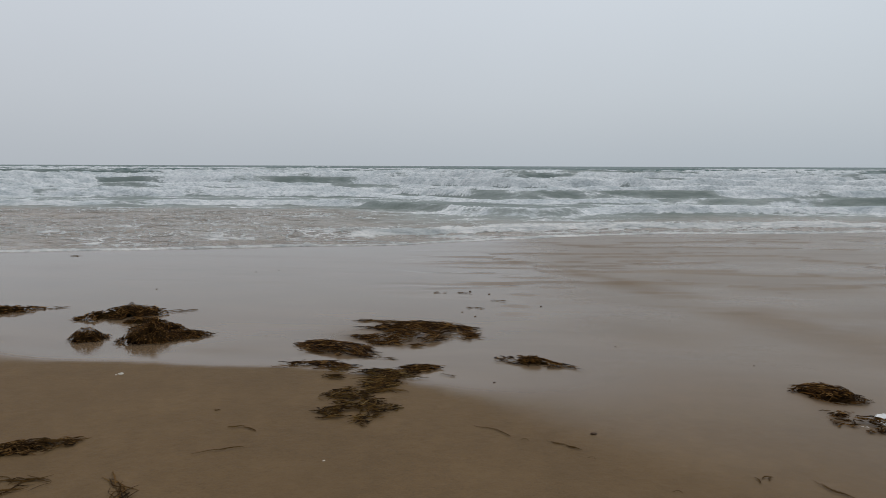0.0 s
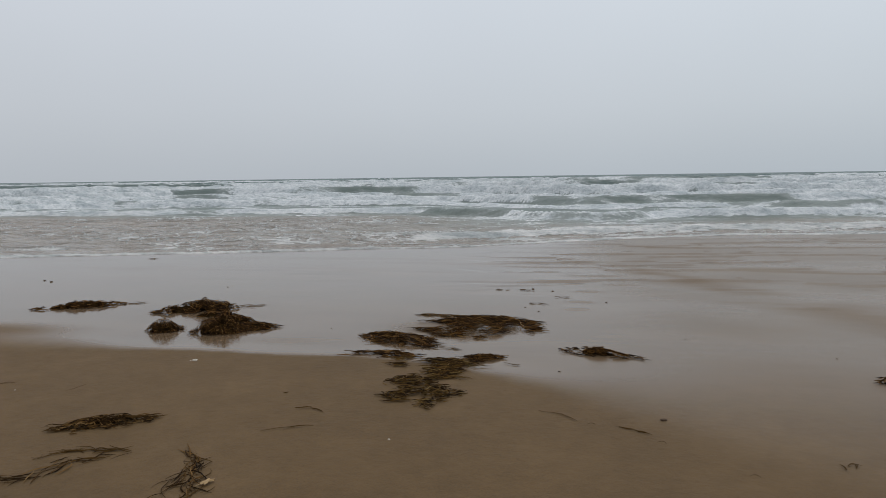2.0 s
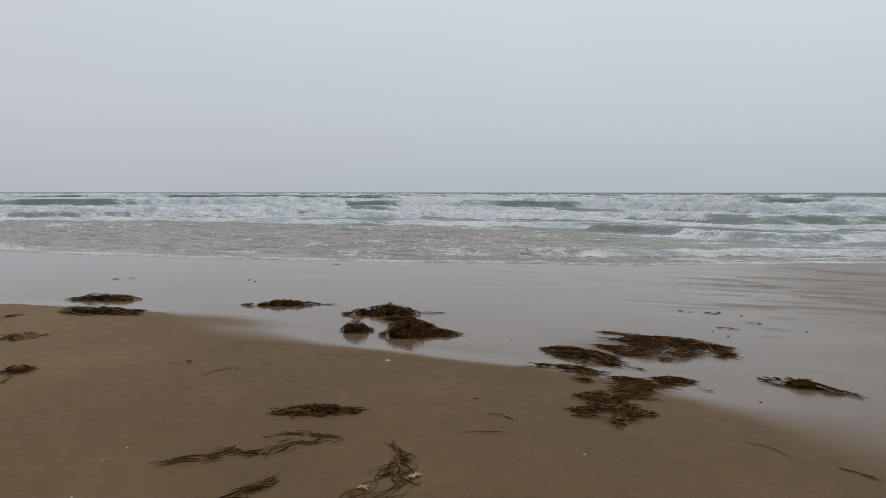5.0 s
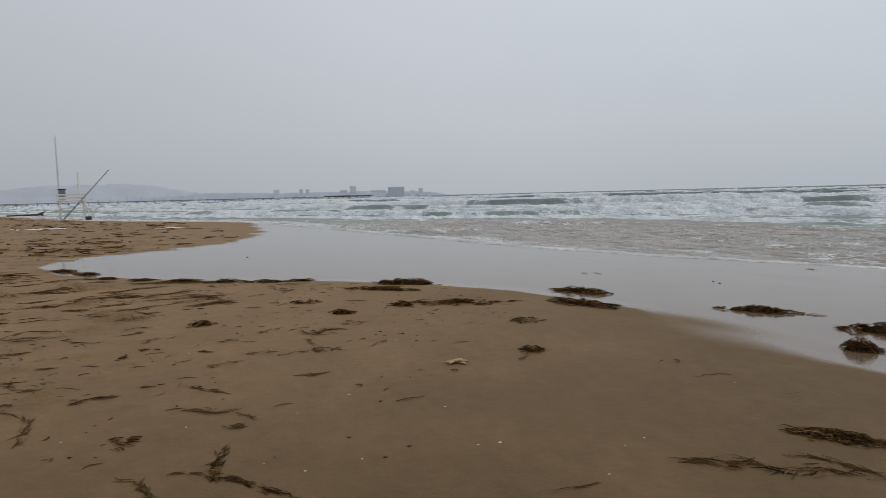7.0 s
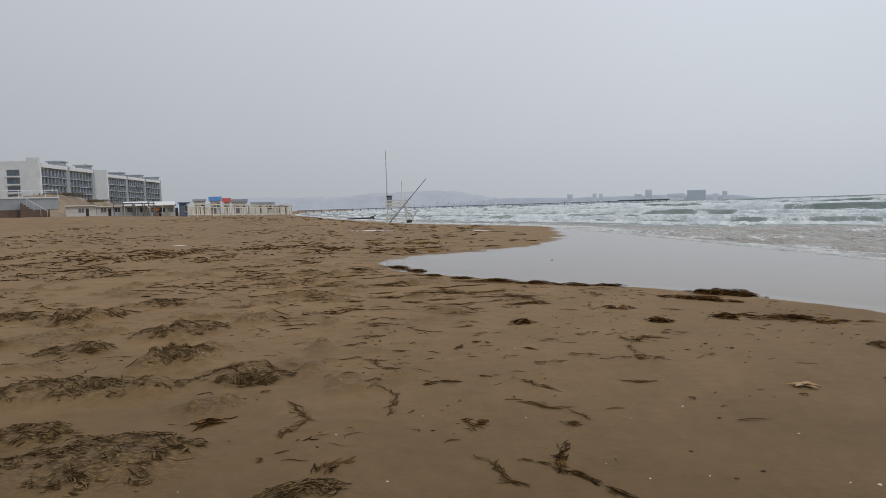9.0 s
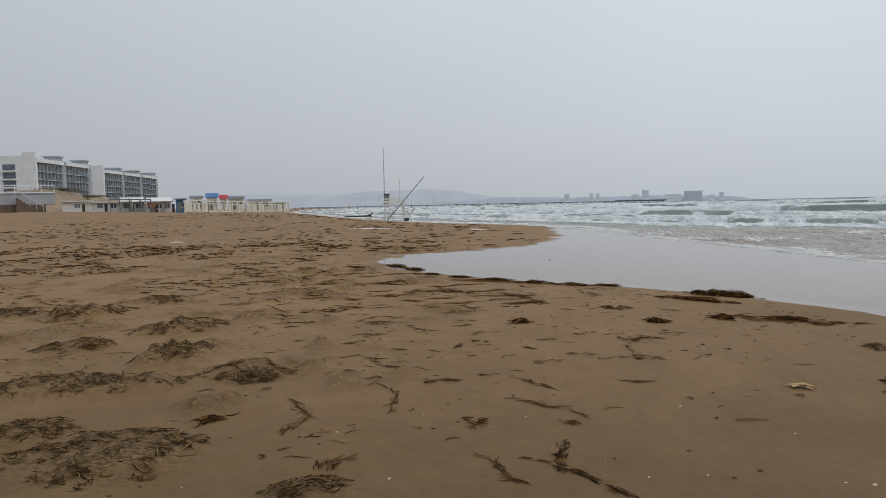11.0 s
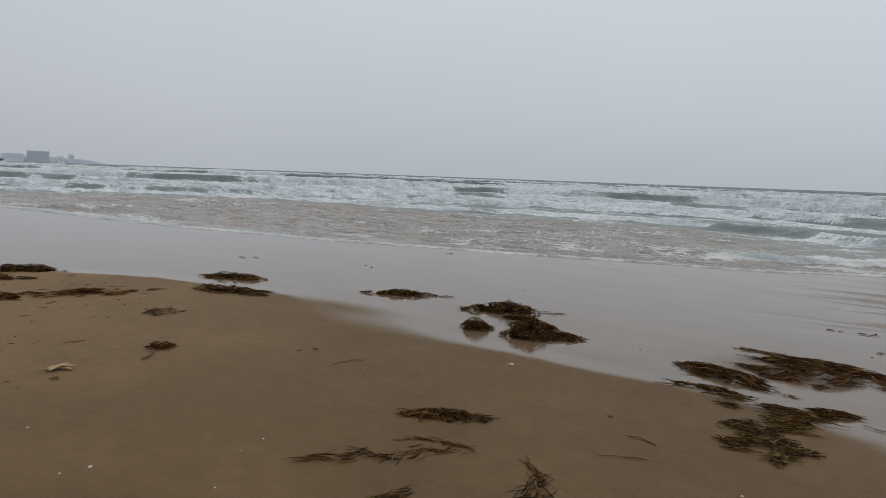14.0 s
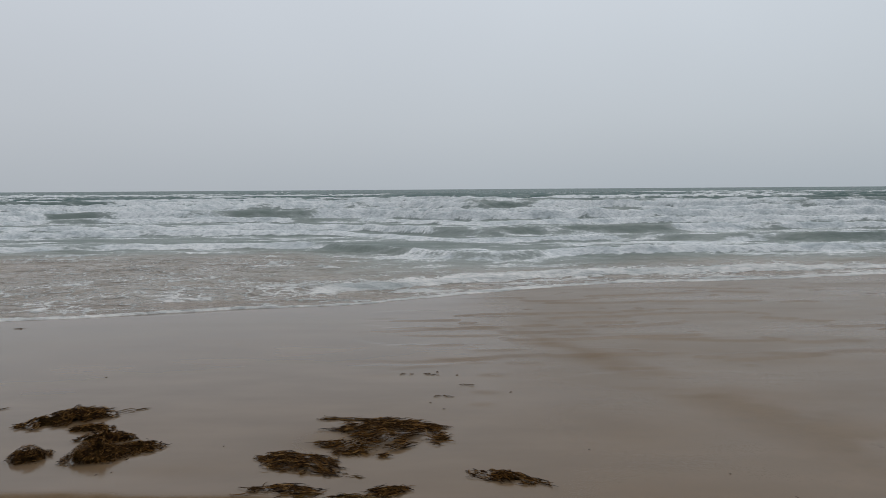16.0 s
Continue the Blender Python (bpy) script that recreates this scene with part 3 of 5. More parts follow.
def build_sea():
    xs = steps_of(-1100, 900, 0.17, -52, 32, 1.05)
    v = [0.0]
    while v[-1] < 4400:
        s = v[-1]
        v.append(s + (0.11 if s < 26 else 0.16 if s < 60 else 0.4 if s < 110 else 0.4 + 0.03 * (s - 110)))
    v = np.array(v)
    U, V = np.meshgrid(xs, v)
    fan = 1 + np.clip(V - 40, 0, None) / 90
    X = U * fan
    wob = 1.3 * (fbm(U * 0.16, 0 * U, 71, 2) - 0.5) + 0.22 * (fbm(U * 1.3, 0 * U, 72, 3) - 0.5)
    Y = shore(U) * np.exp(-V / 150) + wob * 1.6 * np.exp(-V / 3) + V
    z = -0.045 + 0.042 * smooth(V, 0, 0.14)
    foam, face = np.zeros_like(V), np.zeros_like(V)
    # the wash runs farther up the sand here, so the surf stands farther from its edge
    wide = smooth(-X, -3, 7) * (1 - smooth(-X, 26, 42))
    W = V - 9.5 * wide * smooth(V, 0, 12)
    lumps = fbm(X * 1.5, Y * 1.9, 150, 4)
    billows = fbm(X * 0.55, Y * 0.8, 151, 3)
    for k, (at, high, trail, breaking, seed) in enumerate(BREAKERS):
        far = 1 + at / 60
        line = at * (1 + 0.24 * (vnoise(X * 0.045 / far + 3.7 * k, 0 * X, 80 + k) - 0.5)) + (0.9 + 0.012 * at) * (fbm(X * 0.16 / far, 0 * X + 3 * k, 90 + k, 3) - 0.5) * 2
        d = W - line
        swell = 0.45 + 1.0 * vnoise(X * 0.07 / far, 0 * X + 3 * k, 100 + k)
        rare = 0.5 + 0.45 * (0.5 - breaking) - 0.10 * smooth(-X, 18, 38) * smooth(W, 3, 8)
        broken = smooth(fbm(X * 0.085 / far + 0.02 * Y, 0 * X + 7 * k, seed + k, 3), rare - 0.08, rare + 0.06) * smooth(W, -0.6, 0.6) * (1 - (0.9 if at < 3 else 0.0) * wide)
        d = d + broken * (0.35 + 0.5 * high) * (lumps - 0.5) * 1.6
        front, back = 0.16 + high * (0.95 - 0.35 * broken), 1.0 + high * 4.5
        form = np.where(d < 0, smooth(d, -1.6 * front, 0.1), np.exp(-np.clip(d, 0, None) / back))
        calm = 1.0 if at > 3 else 0.8
        z = z + calm * high * swell * form * smooth(V, 0.2, 2.0) * (1 + broken * (1.0 * (billows - 0.5) + 0.40 * (lumps - 0.5)))
        lip = smooth(d, -1.5 * front, -0.9 * front)
        after = np.exp(-np.clip(d, 0, None) / trail)
        foam = np.maximum(foam, broken * lip * (1.05 * np.exp(-((np.clip(d, 0, None) / (0.35 * trail)) ** 2)) + 0.46 * after * (0.4 + 1.2 * billows)))
        # a few whitecaps on the unbroken crests
        foam = np.maximum(foam, (1 - broken) * 0.68 * np.exp(-((d / (0.4 * front)) ** 2)) * smooth(billows, 0.5, 0.7))
        face = np.maximum(face, (1 - broken) * smooth(d, -1.6 * front, -0.5 * front) * (1 - smooth(d, -0.2, 0.3)))
    z = z + 0.08 * smooth(W, 4, 16) * (fbm(X * 0.35, Y * 0.8, 170, 4) - 0.5) + 0.5 * smooth(V, 90, 300) * (fbm(X * 0.05, Y * 0.16, 171, 3) - 0.5)
    rip = fbm(X * 0.7 + 0.3 * Y, Y * 1.7, 172, 4)
    z = z + 0.11 * smooth(V, 0.3, 3.0) * (1 - 0.4 * smooth(V, 10, 20)) * ((1 - np.abs(2 * rip - 1)) ** 2 - 0.6)
    z = np.where(z > 0, 1.35 * np.tanh(z / 1.35), z)
    # loose foam between the lines, and the bead at the edge of the wash
    surf = smooth(W, 0.5, 7) * (1 - smooth(W, 60, 110))
    foam = np.maximum(foam, surf * (1 - 0.45 * face) * (0.12 + 0.40 * smooth(fbm(X * 0.14, Y * 0.30, 180, 4), 0.38, 0.70) + 0.05 * smooth(-X, 14, 34)))
    run = smooth(-U, 6, 14)
    bead = np.exp(-(np.clip(V - 0.12 - 0.14 * run, 0, None) / (0.07 + 0.25 * run + 0.38 * smooth(fbm(U * 0.5, 0 * U, 187, 3), 0.35, 0.8))) ** 2) * (0.80 + 0.45 * fbm(U * 0.45, 0 * U, 185, 3))
    foam = np.maximum(foam, bead)
    z = z + 0.012 * np.exp(-((V - 0.14) / 0.09) ** 2)
    swash = 0.50 * (1 - smooth(V, 0.8, 3.6)) * smooth(fbm(X * 0.5 + 0.2 * Y, Y * 3.0 - 0.3 * X, 186, 4), 0.47, 0.66)
    foam = np.maximum(foam, swash)
    shallow = 1 - smooth(W + 3 * (fbm(X * 0.2, Y * 0.3, 190, 2) - 0.5), 0.5, 8)
    film = 1 - smooth(W, 0.5, 5.5)
    lace = (1 - smooth(W, 0.5, 6)) * (0.45 + 0.55 * smooth(fbm(X * 0.22 + 0.1 * Y, Y * 0.5, 188, 3), 0.40, 0.62))
    # deep water far out; half strength on unbroken wave faces paints their shade
    offshore_and_shade = np.maximum(0.50 * face * smooth(W, 25, 60), smooth(W + 24 * (fbm(X * 0.03, Y * 0.1, 191, 3) - 0.5), 55, 130))
    me = grid_mesh("sea", X, Y, z, SEA, foam=foam, shallow=shallow, film=film, lace=lace, offshore_and_shade=offshore_and_shade)
    return tagged(new("sea", me), "rough grey-green sea with rows of white breaking waves", "sea", kind="structure")


sea = build_sea()


# ---- seaweed ----
def ribbons(paths, widths, thick=0.35):
    """Blades with a flat three-sided section along each path (points by steps by xyz)."""
    paths = np.asarray(paths)
    n, k, _ = paths.shape
    along = np.gradient(paths, axis=1)
    side = np.stack([-along[..., 1], along[..., 0], 0 * along[..., 0]], -1)
    side /= np.linalg.norm(side, axis=-1, keepdims=True) + 1e-9
    taper = np.sin(np.linspace(0.35, math.pi - 0.25, k))[None, :, None]
    w = np.asarray(widths)[:, None, None] * taper
    rings = np.stack([paths - side * w, paths + side * w, paths + np.array([0, 0, 1.0]) * w * thick * 2], 2)
    verts = rings.reshape(-1, 3)
    base = (np.arange(n)[:, None, None] * k + np.arange(k - 1)[None, :, None]) * 3 + np.zeros((1, 1, 3), int)
    a = np.arange(3)[None, None, :]
    b = (a + 1) % 3
    faces = np.stack([base + a, base + b, base + 3 + b, base + 3 + a], -1).reshape(-1, 4)
    return verts, faces


def blade_paths(rng, starts, angles, lengths, k, curl, lift):
    """Wavering paths on the ground; lift(x, y) gives the height they lie at."""
    n = len(starts)
    turn = np.cumsum(rng.normal(0, curl, (n, k)), 1) + rng.normal(0, curl * 0.6, (n, 1)) * np.arange(k)
    a = angles[:, None] + turn - turn.mean(1, keepdims=True)
    step = lengths[:, None] / (k - 1)
    x = starts[:, :1] + np.cumsum(np.cos(a) * step, 1)
    y = starts[:, 1:] + np.cumsum(np.sin(a) * step, 1)
    x, y = x - (x.mean(1, keepdims=True) - starts[:, :1]), y - (y.mean(1, keepdims=True) - starts[:, 1:])
    z = lift(x, y)
    return np.stack([x, y, z], -1)


CLUMPS = [0]


def weed_clump(x, y, length, width, angle, high, blades, spread=22, label="", mat=MAT, weed=WEED, matted=1.0, blade=(0.12, 0.34), gaps=0.42, name="seaweed_clump", thin=0.8):
    """A heap of sea grass: a matted core and many loose blades that lie over it and trail along its length."""
    CLUMPS[0] += 1
    seed = CLUMPS[0]
    rng = np.random.default_rng(seed)
    a0 = radians(angle)
    c, s = math.cos(a0), math.sin(a0)
    z0 = ground_z(x, y)
    root = thing(name, pose(x, y, z0), label or "dark brown clump of wet seaweed lying on the sand", "seaweed", "seaweed on the beach")

    def outline(px, py):
        u, v = (px * c + py * s) / (length / 2), (-px * s + py * c) / (width / 2)
        th = np.arctan2(v, u)
        edge = 0.78 + 0.5 * (fbm(np.cos(th) * 1.6 + 3 * seed, np.sin(th) * 1.6, 200 + seed, 3) - 0.35)
        return np.sqrt(u * u + v * v) / edge

    def bulk(px, py):
        r = np.clip(outline(px, py), 0, 1)
        return high * (1 - r**2) ** 0.75 * np.clip(0.1 + 1.5 * fbm(px * 6 + seed, py * 6, 300 + seed, 3), 0.2, 1.3)

    def lift(px, py, share=1.0):
        return height(px + x, py + y) - z0 + share * bulk(px, py)

    if matted > 0:
        rings, spokes = 9, 40
        verts, faces = [(0, 0, float(lift(np.array([0.0]), np.array([0.0]))[0]))], []
        for i in range(1, rings + 1):
            for j in range(spokes):
                th, r = 2 * math.pi * j / spokes, matted * i / rings
                u, v = math.cos(th) * r * length / 2, math.sin(th) * r * width / 2
                edge = float(0.78 + 0.5 * (fbm(np.array([math.cos(th) * 1.6 + 3 * seed]), np.array([math.sin(th) * 1.6]), 200 + seed, 3)[0] - 0.35))
                edge *= 0.86 + 0.35 * (rng.random() - 0.5) * (i / rings)
                px, py = (u * c - v * s) * edge, (u * s + v * c) * edge
                verts.append([px, py, 0])
        V = np.array(verts)
        V[1:, 2] = lift(V[1:, 0], V[1:, 1]) - 0.45 * bulk(V[1:, 0], V[1:, 1]) + rng.normal(0, 0.10 * high, len(V) - 1)
        V[-spokes:, 2] -= 0.02
        for j in range(spokes):
            faces.append((0, 1 + j, 1 + (j + 1) % spokes))
        for i in range(rings - 1):
            for j in range(spokes):
                p, q = 1 + i * spokes + j, 1 + i * spokes + (j + 1) % spokes
                faces.append((p, p + spokes, q + spokes, q))
        part_mesh("mat", mesh_of("mat", V, faces, mat), root)
    locks = max(3, int(blades / 4.6))
    pts, ang, lens = [], [], []
    while len(pts) < locks * 9:
        u, v = rng.uniform(-1, 1, 2)
        if u * u + v * v > 1:
            continue
        px, py = u * length / 2 * c - v * width / 2 * s, u * length / 2 * s + v * width / 2 * c
        n = fbm(np.array([px * 5.5 + 9 * seed]), np.array([py * 5.5]), 400 + seed, 3)[0]
        if n < gaps - 0.10 * (1 - u * u - v * v):
            continue
        way = a0 + radians(rng.normal(0, spread))
        ln = rng.uniform(blade[0] * 0.45, blade[1] * 0.62)
        for _ in range(9):
            off = rng.normal(0, 1, 2) * (0.28 * ln, 0.012 + 0.02 * rng.random())
            pts.append((px + off[0] * math.cos(way) - off[1] * math.sin(way), py + off[0] * math.sin(way) + off[1] * math.cos(way)))
            ang.append(way + radians(rng.normal(0, 9 if rng.random() < 0.8 else 45)))
            lens.append(ln * rng.uniform(0.5, 1.15))
    pts, ang, lens = np.array(pts), np.array(ang), np.array(lens)
    count = len(pts)
    up = rng.random((count, 1)) * (0.004 + 0.10 * high)
    share = rng.random((count, 1)) ** 0.9 if matted == 0 else 0.55 + 0.45 * rng.random((count, 1))
    paths = blade_paths(rng, pts, ang, lens, 7, 0.27, lambda px, py: lift(px, py, share) + 0.003 + up + 0.004 * np.sin(px * 31 + py * 23) ** 2)
    verts, faces = ribbons(paths, thin * rng.uniform(0.0016, 0.0060, count) * (1 + 0.10 * math.hypot(x, y) ** 0.5), 0.5)
    tagged(part_mesh("tangle", mesh_of("tangle", verts, faces, weed, False), root), kind="stuff")
    return root


def weed_trail(points, blades, spread, wide, blade, label, weed=DAMP_WEED, name="seaweed_trail"):
    """Blades strung along a crooked line; few enough to count, each is a part of its own."""
    CLUMPS[0] += 1
    rng = np.random.default_rng(1000 + CLUMPS[0])
    P = np.array(points, float)
    o = P.mean(0)
    z0 = ground_z(*o)
    seg = np.linalg.norm(np.diff(P, axis=0), axis=1)
    run = np.r_[0, np.cumsum(seg)]
    root = thing(name, pose(o[0], o[1], z0), label, "seaweed", "seaweed on the beach")
    at = rng.uniform(0, run[-1], blades)
    if run[-1] > 1.2:
        knots = np.sort(rng.uniform(0, run[-1], int(run[-1] / 0.42) + 1))
        at = np.clip(rng.choice(knots, blades) + rng.normal(0, 0.11, blades), 0, run[-1])
    k = np.clip(np.searchsorted(run, at) - 1, 0, len(seg) - 1)
    way = P[k + 1] - P[k]
    a = np.arctan2(way[:, 1], way[:, 0]) + np.radians(rng.normal(0, spread, blades))
    starts = P[k] + way * ((at - run[k]) / seg[k])[:, None] + rng.normal(0, wide, (blades, 2)) - o
    up = rng.random((blades, 1)) * 0.007
    paths = blade_paths(rng, starts, a, rng.uniform(*blade, blades), 8, 0.20, lambda px, py: height(px + o[0], py + o[1]) - z0 + 0.003 + up)
    widths = rng.uniform(0.0015, 0.0052, blades)
    if blades > 30:
        verts, faces = ribbons(paths, widths, 0.5)
        tagged(part_mesh("tangle", mesh_of("tangle", verts, faces, weed, False), root), kind="stuff")
    else:
        for p, w in zip(paths, widths):
            verts, faces = ribbons(p[None], [w], 0.5)
            part_mesh("blade", mesh_of("blade", verts, faces, weed, False), root)
    return root


DARK = "dark brown heap of wet seaweed lying in the water film"
weed_clump(-0.30, 6.12, 1.15, 0.95, 4, 0.085, 720, 11, "broad brown swathe of combed wet seaweed on the sand", matted=0.0, gaps=0.525)
weed_trail([(-0.30, 6.42), (0.0, 6.42), (0.24, 6.38)], 70, 9, 0.035, (0.12, 0.30), "brown combed seaweed trailing over the wet sand")
weed_trail([(-0.98, 6.62), (-0.72, 6.60), (-0.40, 6.58)], 36, 9, 0.025, (0.12, 0.28), "brown combed seaweed trailing over the wet sand")
weed_clump(-0.98, 5.52, 0.80, 0.36, -22, 0.065, 340, 15, "small brown tangle of wet seaweed in the water film", matted=0.0)
weed_trail([(-0.72, 5.38), (-0.52, 5.28), (-0.40, 5.24)], 12, 12, 0.02, (0.06, 0.14), "thin seaweed tail in the water film")
weed_clump(-0.58, 4.68, 0.95, 0.62, 6, 0.022, 300, 28, "thin spread of olive seaweed with sand showing through", matted=0.0, gaps=0.565, weed=OLIVE_WEED, blade=(0.12, 0.36))
weed_clump(-0.50, 4.14, 0.60, 0.66, 18, 0.030, 300, 46, "thin spread of olive seaweed with sand showing through", matted=0.0, gaps=0.545, weed=OLIVE_WEED, blade=(0.06, 0.22))
weed_clump(-0.16, 4.98, 0.30, 0.16, 10, 0.05, 90, 20, "small brown knot of seaweed on wet sand", blade=(0.08, 0.2))
weed_clump(-1.02, 5.00, 0.62, 0.16, -4, 0.025, 90, 12, "narrow streak of brown seaweed at the film's edge", matted=0.0)
weed_clump(0.76, 5.24, 0.62, 0.17, -22, 0.045, 130, 14, "narrow dark seaweed strip on glossy wet sand", matted=0.5, blade=(0.08, 0.25))
weed_clump(-5.10, 6.62, 1.05, 0.28, 27, 0.07, 320, 15, DARK, matted=0.8, blade=(0.05, 0.18))
weed_trail([(-4.80, 6.74), (-4.65, 6.83), (-4.45, 6.95)], 9, 14, 0.022, (0.06, 0.18), "thin seaweed tail in the water film")
weed_clump(-3.55, 6.62, 1.02, 0.36, 30, 0.10, 520, 18, DARK, matted=0.85, blade=(0.05, 0.16))
weed_trail([(-3.28, 6.74), (-3.1, 6.84), (-2.9, 6.93)], 12, 14, 0.03, (0.08, 0.20), "thin seaweed tail in the water film")
weed_clump(-3.22, 6.34, 0.50, 0.16, 10, 0.06, 60, 18, DARK, blade=(0.06, 0.18))
weed_clump(-3.38, 5.64, 0.36, 0.30, 28, 0.12, 420, 50, "round dark seaweed lump mirrored in the water film", blade=(0.025, 0.07), gaps=0.2, thin=0.6)
weed_clump(-2.78, 5.70, 0.62, 0.42, 22, 0.15, 900, 40, "tall dark seaweed heap mirrored in the water film", blade=(0.025, 0.075), gaps=0.2, thin=0.6)
weed_clump(-2.52, 5.86, 0.48, 0.26, 12, 0.07, 420, 26, DARK, blade=(0.03, 0.10), gaps=0.36, thin=0.7)
weed_clump(-2.92, 6.08, 0.60, 0.20, 2, 0.10, 260, 26, DARK, blade=(0.03, 0.10), gaps=0.3)
weed_clump(-7.60, 6.02, 1.00, 0.32, 21, 0.07, 170, 12, DARK)
weed_clump(-6.75, 5.25, 1.25, 0.48, 14, 0.06, 240, 18, "flat brown seaweed patch along the film's edge", matted=0.8)
weed_clump(-2.27, 3.28, 0.52, 0.14, 27, 0.045, 280, 13, "narrow dark seaweed strip on brown sand", matted=0.6, blade=(0.06, 0.18), gaps=0.15, weed=DAMP_WEED)
weed_clump(-5.05, 3.12, 0.26, 0.17, 27, 0.05, 70, 40, "small dark seaweed knot on damp sand", blade=(0.07, 0.2))
weed_clump(-6.22, 3.95, 0.40, 0.28, 55, 0.06, 110, 50, "small sandy brown seaweed knot on damp sand", weed=SANDY_WEED, blade=(0.06, 0.16), matted=0.0, gaps=0.35)
weed_trail([(-4.98, 3.02), (-4.86, 2.92), (-4.80, 2.78)], 10, 14, 0.010, (0.07, 0.16), "thin seaweed tail on damp sand")
weed_clump(2.86, 4.62, 0.52, 0.30, -30, 0.09, 190, 26, "dark seaweed heap beside a patch of foam", blade=(0.08, 0.22))
weed_clump(2.84, 4.12, 0.48, 0.36, -40, 0.03, 110, 40, "scattered dark seaweed scraps on wet sand", matted=0.0, blade=(0.05, 0.16), gaps=0.5)
STRING = "dark seaweed drift along the edge of the wet sand"
for px, py, ln, an, hg in ((-14.4, 0.0, 0.9, 55, 0.05), (-13.7, 0.5, 0.8, 60, 0.05), (-13.0, 1.2, 1.0, 62, 0.06), (-12.4, 1.8, 0.9, 65, 0.07), (-11.9, 2.5, 1.0, 63, 0.08), (-11.7, 3.0, 0.6, 60, 0.07)):
    weed_clump(px, py, ln * 0.95, 0.26, an, hg * 0.7, 95, 18, STRING, blade=(0.12, 0.4), matted=0.6, gaps=0.5)
weed_clump(-10.10, 4.30, 1.35, 0.42, 43, 0.09, 230, 14, DARK)
weed_clump(-9.70, 3.70, 1.30, 0.34, 43, 0.05, 170, 14, STRING, matted=0.8)
weed_clump(-16.9, -0.75, 0.95, 0.40, 38, 0.06, 110, 20, STRING)
weed_clump(-15.9, -0.35, 0.70, 0.30, 50, 0.05, 80, 20, STRING)
weed_clump(-8.35, 0.70, 0.30, 0.26, 79, 0.06, 60, 35, "small brown seaweed knot on damp sand", blade=(0.08, 0.2))
weed_clump(-8.08, 2.38, 0.36, 0.22, 50, 0.05, 60, 25, "small dark seaweed knot on damp sand", blade=(0.08, 0.2))
weed_clump(-9.25, 2.24, 0.50, 0.30, 77, 0.03, 45, 30, "thin seaweed wisp on damp sand", matted=0.0)
MOUND = "sand-covered seaweed mound on the trampled beach"
for hx, hy, a, b, turn, h in HEAPS:
    weed_clump(hx, hy, a * 2.1, b * 2.0, turn, 0.012, int(1250 * (a * b) ** 0.5 + 90), 34, MOUND, weed=SANDY_WEED, matted=0.0, blade=(0.04, 0.15), gaps=0.47, name="seaweed_mound", thin=0.62)
for px, py, ln, wd, an, nb in ((-4.95, -2.3, 0.32, 0.14, 120, 40), (-5.68, -0.55, 0.28, 0.10, 96, 18), (-7.17, -0.12, 0.46, 0.14, 119, 24),
                              (-4.63, -0.46, 0.30, 0.14, 68, 22), (-3.96, -1.36, 0.24, 0.12, 150, 16), (-9.95, -1.62, 0.70, 0.3, 111, 50)):
    weed_clump(px, py, ln, wd, an, 0.012, nb, 30, "thin seaweed wisp on damp sand", matted=0.0, blade=(0.08, 0.26), gaps=0.3, name="seaweed_wisp")


WISP = "thin crooked line of seaweed blades on damp sand"
STRAND = "long loose brown seaweed strands on damp sand"
weed_trail([(-2.56, 2.24), (-2.42, 2.36), (-2.32, 2.53), (-2.15, 2.57), (-2.11, 2.74), (-1.90, 2.95)], 64, 22, 0.034, (0.08, 0.24), STRAND)
weed_trail([(-2.35, 2.78), (-2.17, 2.89), (-1.90, 2.94)], 14, 14, 0.010, (0.10, 0.24), STRAND)
weed_trail([(-1.56, 2.98), (-1.44, 2.86), (-1.40, 2.70), (-1.40, 2.48), (-1.41, 2.26)], 34, 20, 0.016, (0.10, 0.26), "loose tangle of seaweed blades with dead leaves caught in it")
weed_trail([(-1.44, 2.86), (-1.30, 2.61), (-1.27, 2.40), (-1.32, 2.28)], 44, 30, 0.032, (0.07, 0.22), "loose tangle of seaweed blades with dead leaves caught in it")
weed_trail([(-1.97, 1.92), (-1.93, 2.07), (-1.91, 2.21), (-1.86, 2.30)], 50, 28, 0.025, (0.08, 0.20), STRAND)
weed_clump(-7.82, 3.95, 1.75, 0.50, 57, 0.03, 170, 15, STRAND, matted=0.0, blade=(0.14, 0.45), gaps=0.53)
weed_clump(-8.12, 3.28, 0.40, 0.22, 40, 0.05, 60, 25, "small dark seaweed clump on damp sand", matted=0.9)
weed_clump(-7.85, 4.02, 0.50, 0.26, 50, 0.06, 80, 25, "small dark seaweed clump on damp sand", matted=0.9)
weed_trail([(-11.20, 0.49), (-11.25, 0.89), (-10.68, 1.17), (-10.00, 1.36)], 70, 22, 0.08, (0.15, 0.42), STRAND)
weed_trail([(-9.82, 0.86), (-9.99, 1.16), (-9.83, 1.34)], 60, 24, 0.05, (0.12, 0.32), STRAND)
weed_trail([(-13.19, -2.40), (-13.23, -1.51), (-12.77, -0.84)], 70, 12, 0.07, (0.2, 0.6), STRAND)
weed_trail([(-11.54, -0.86), (-11.72, -0.05), (-11.22, 0.39)], 60, 14, 0.06, (0.2, 0.5), STRAND)
weed_trail([(-13.40, 0.20), (-12.90, 1.0), (-12.35, 1.9)], 90, 14, 0.09, (0.2, 0.6), STRAND)
weed_trail([(-7.06, 2.00), (-7.19, 1.83), (-7.02, 1.66)], 46, 30, 0.032, (0.07, 0.20), "dark curl of seaweed on damp sand")
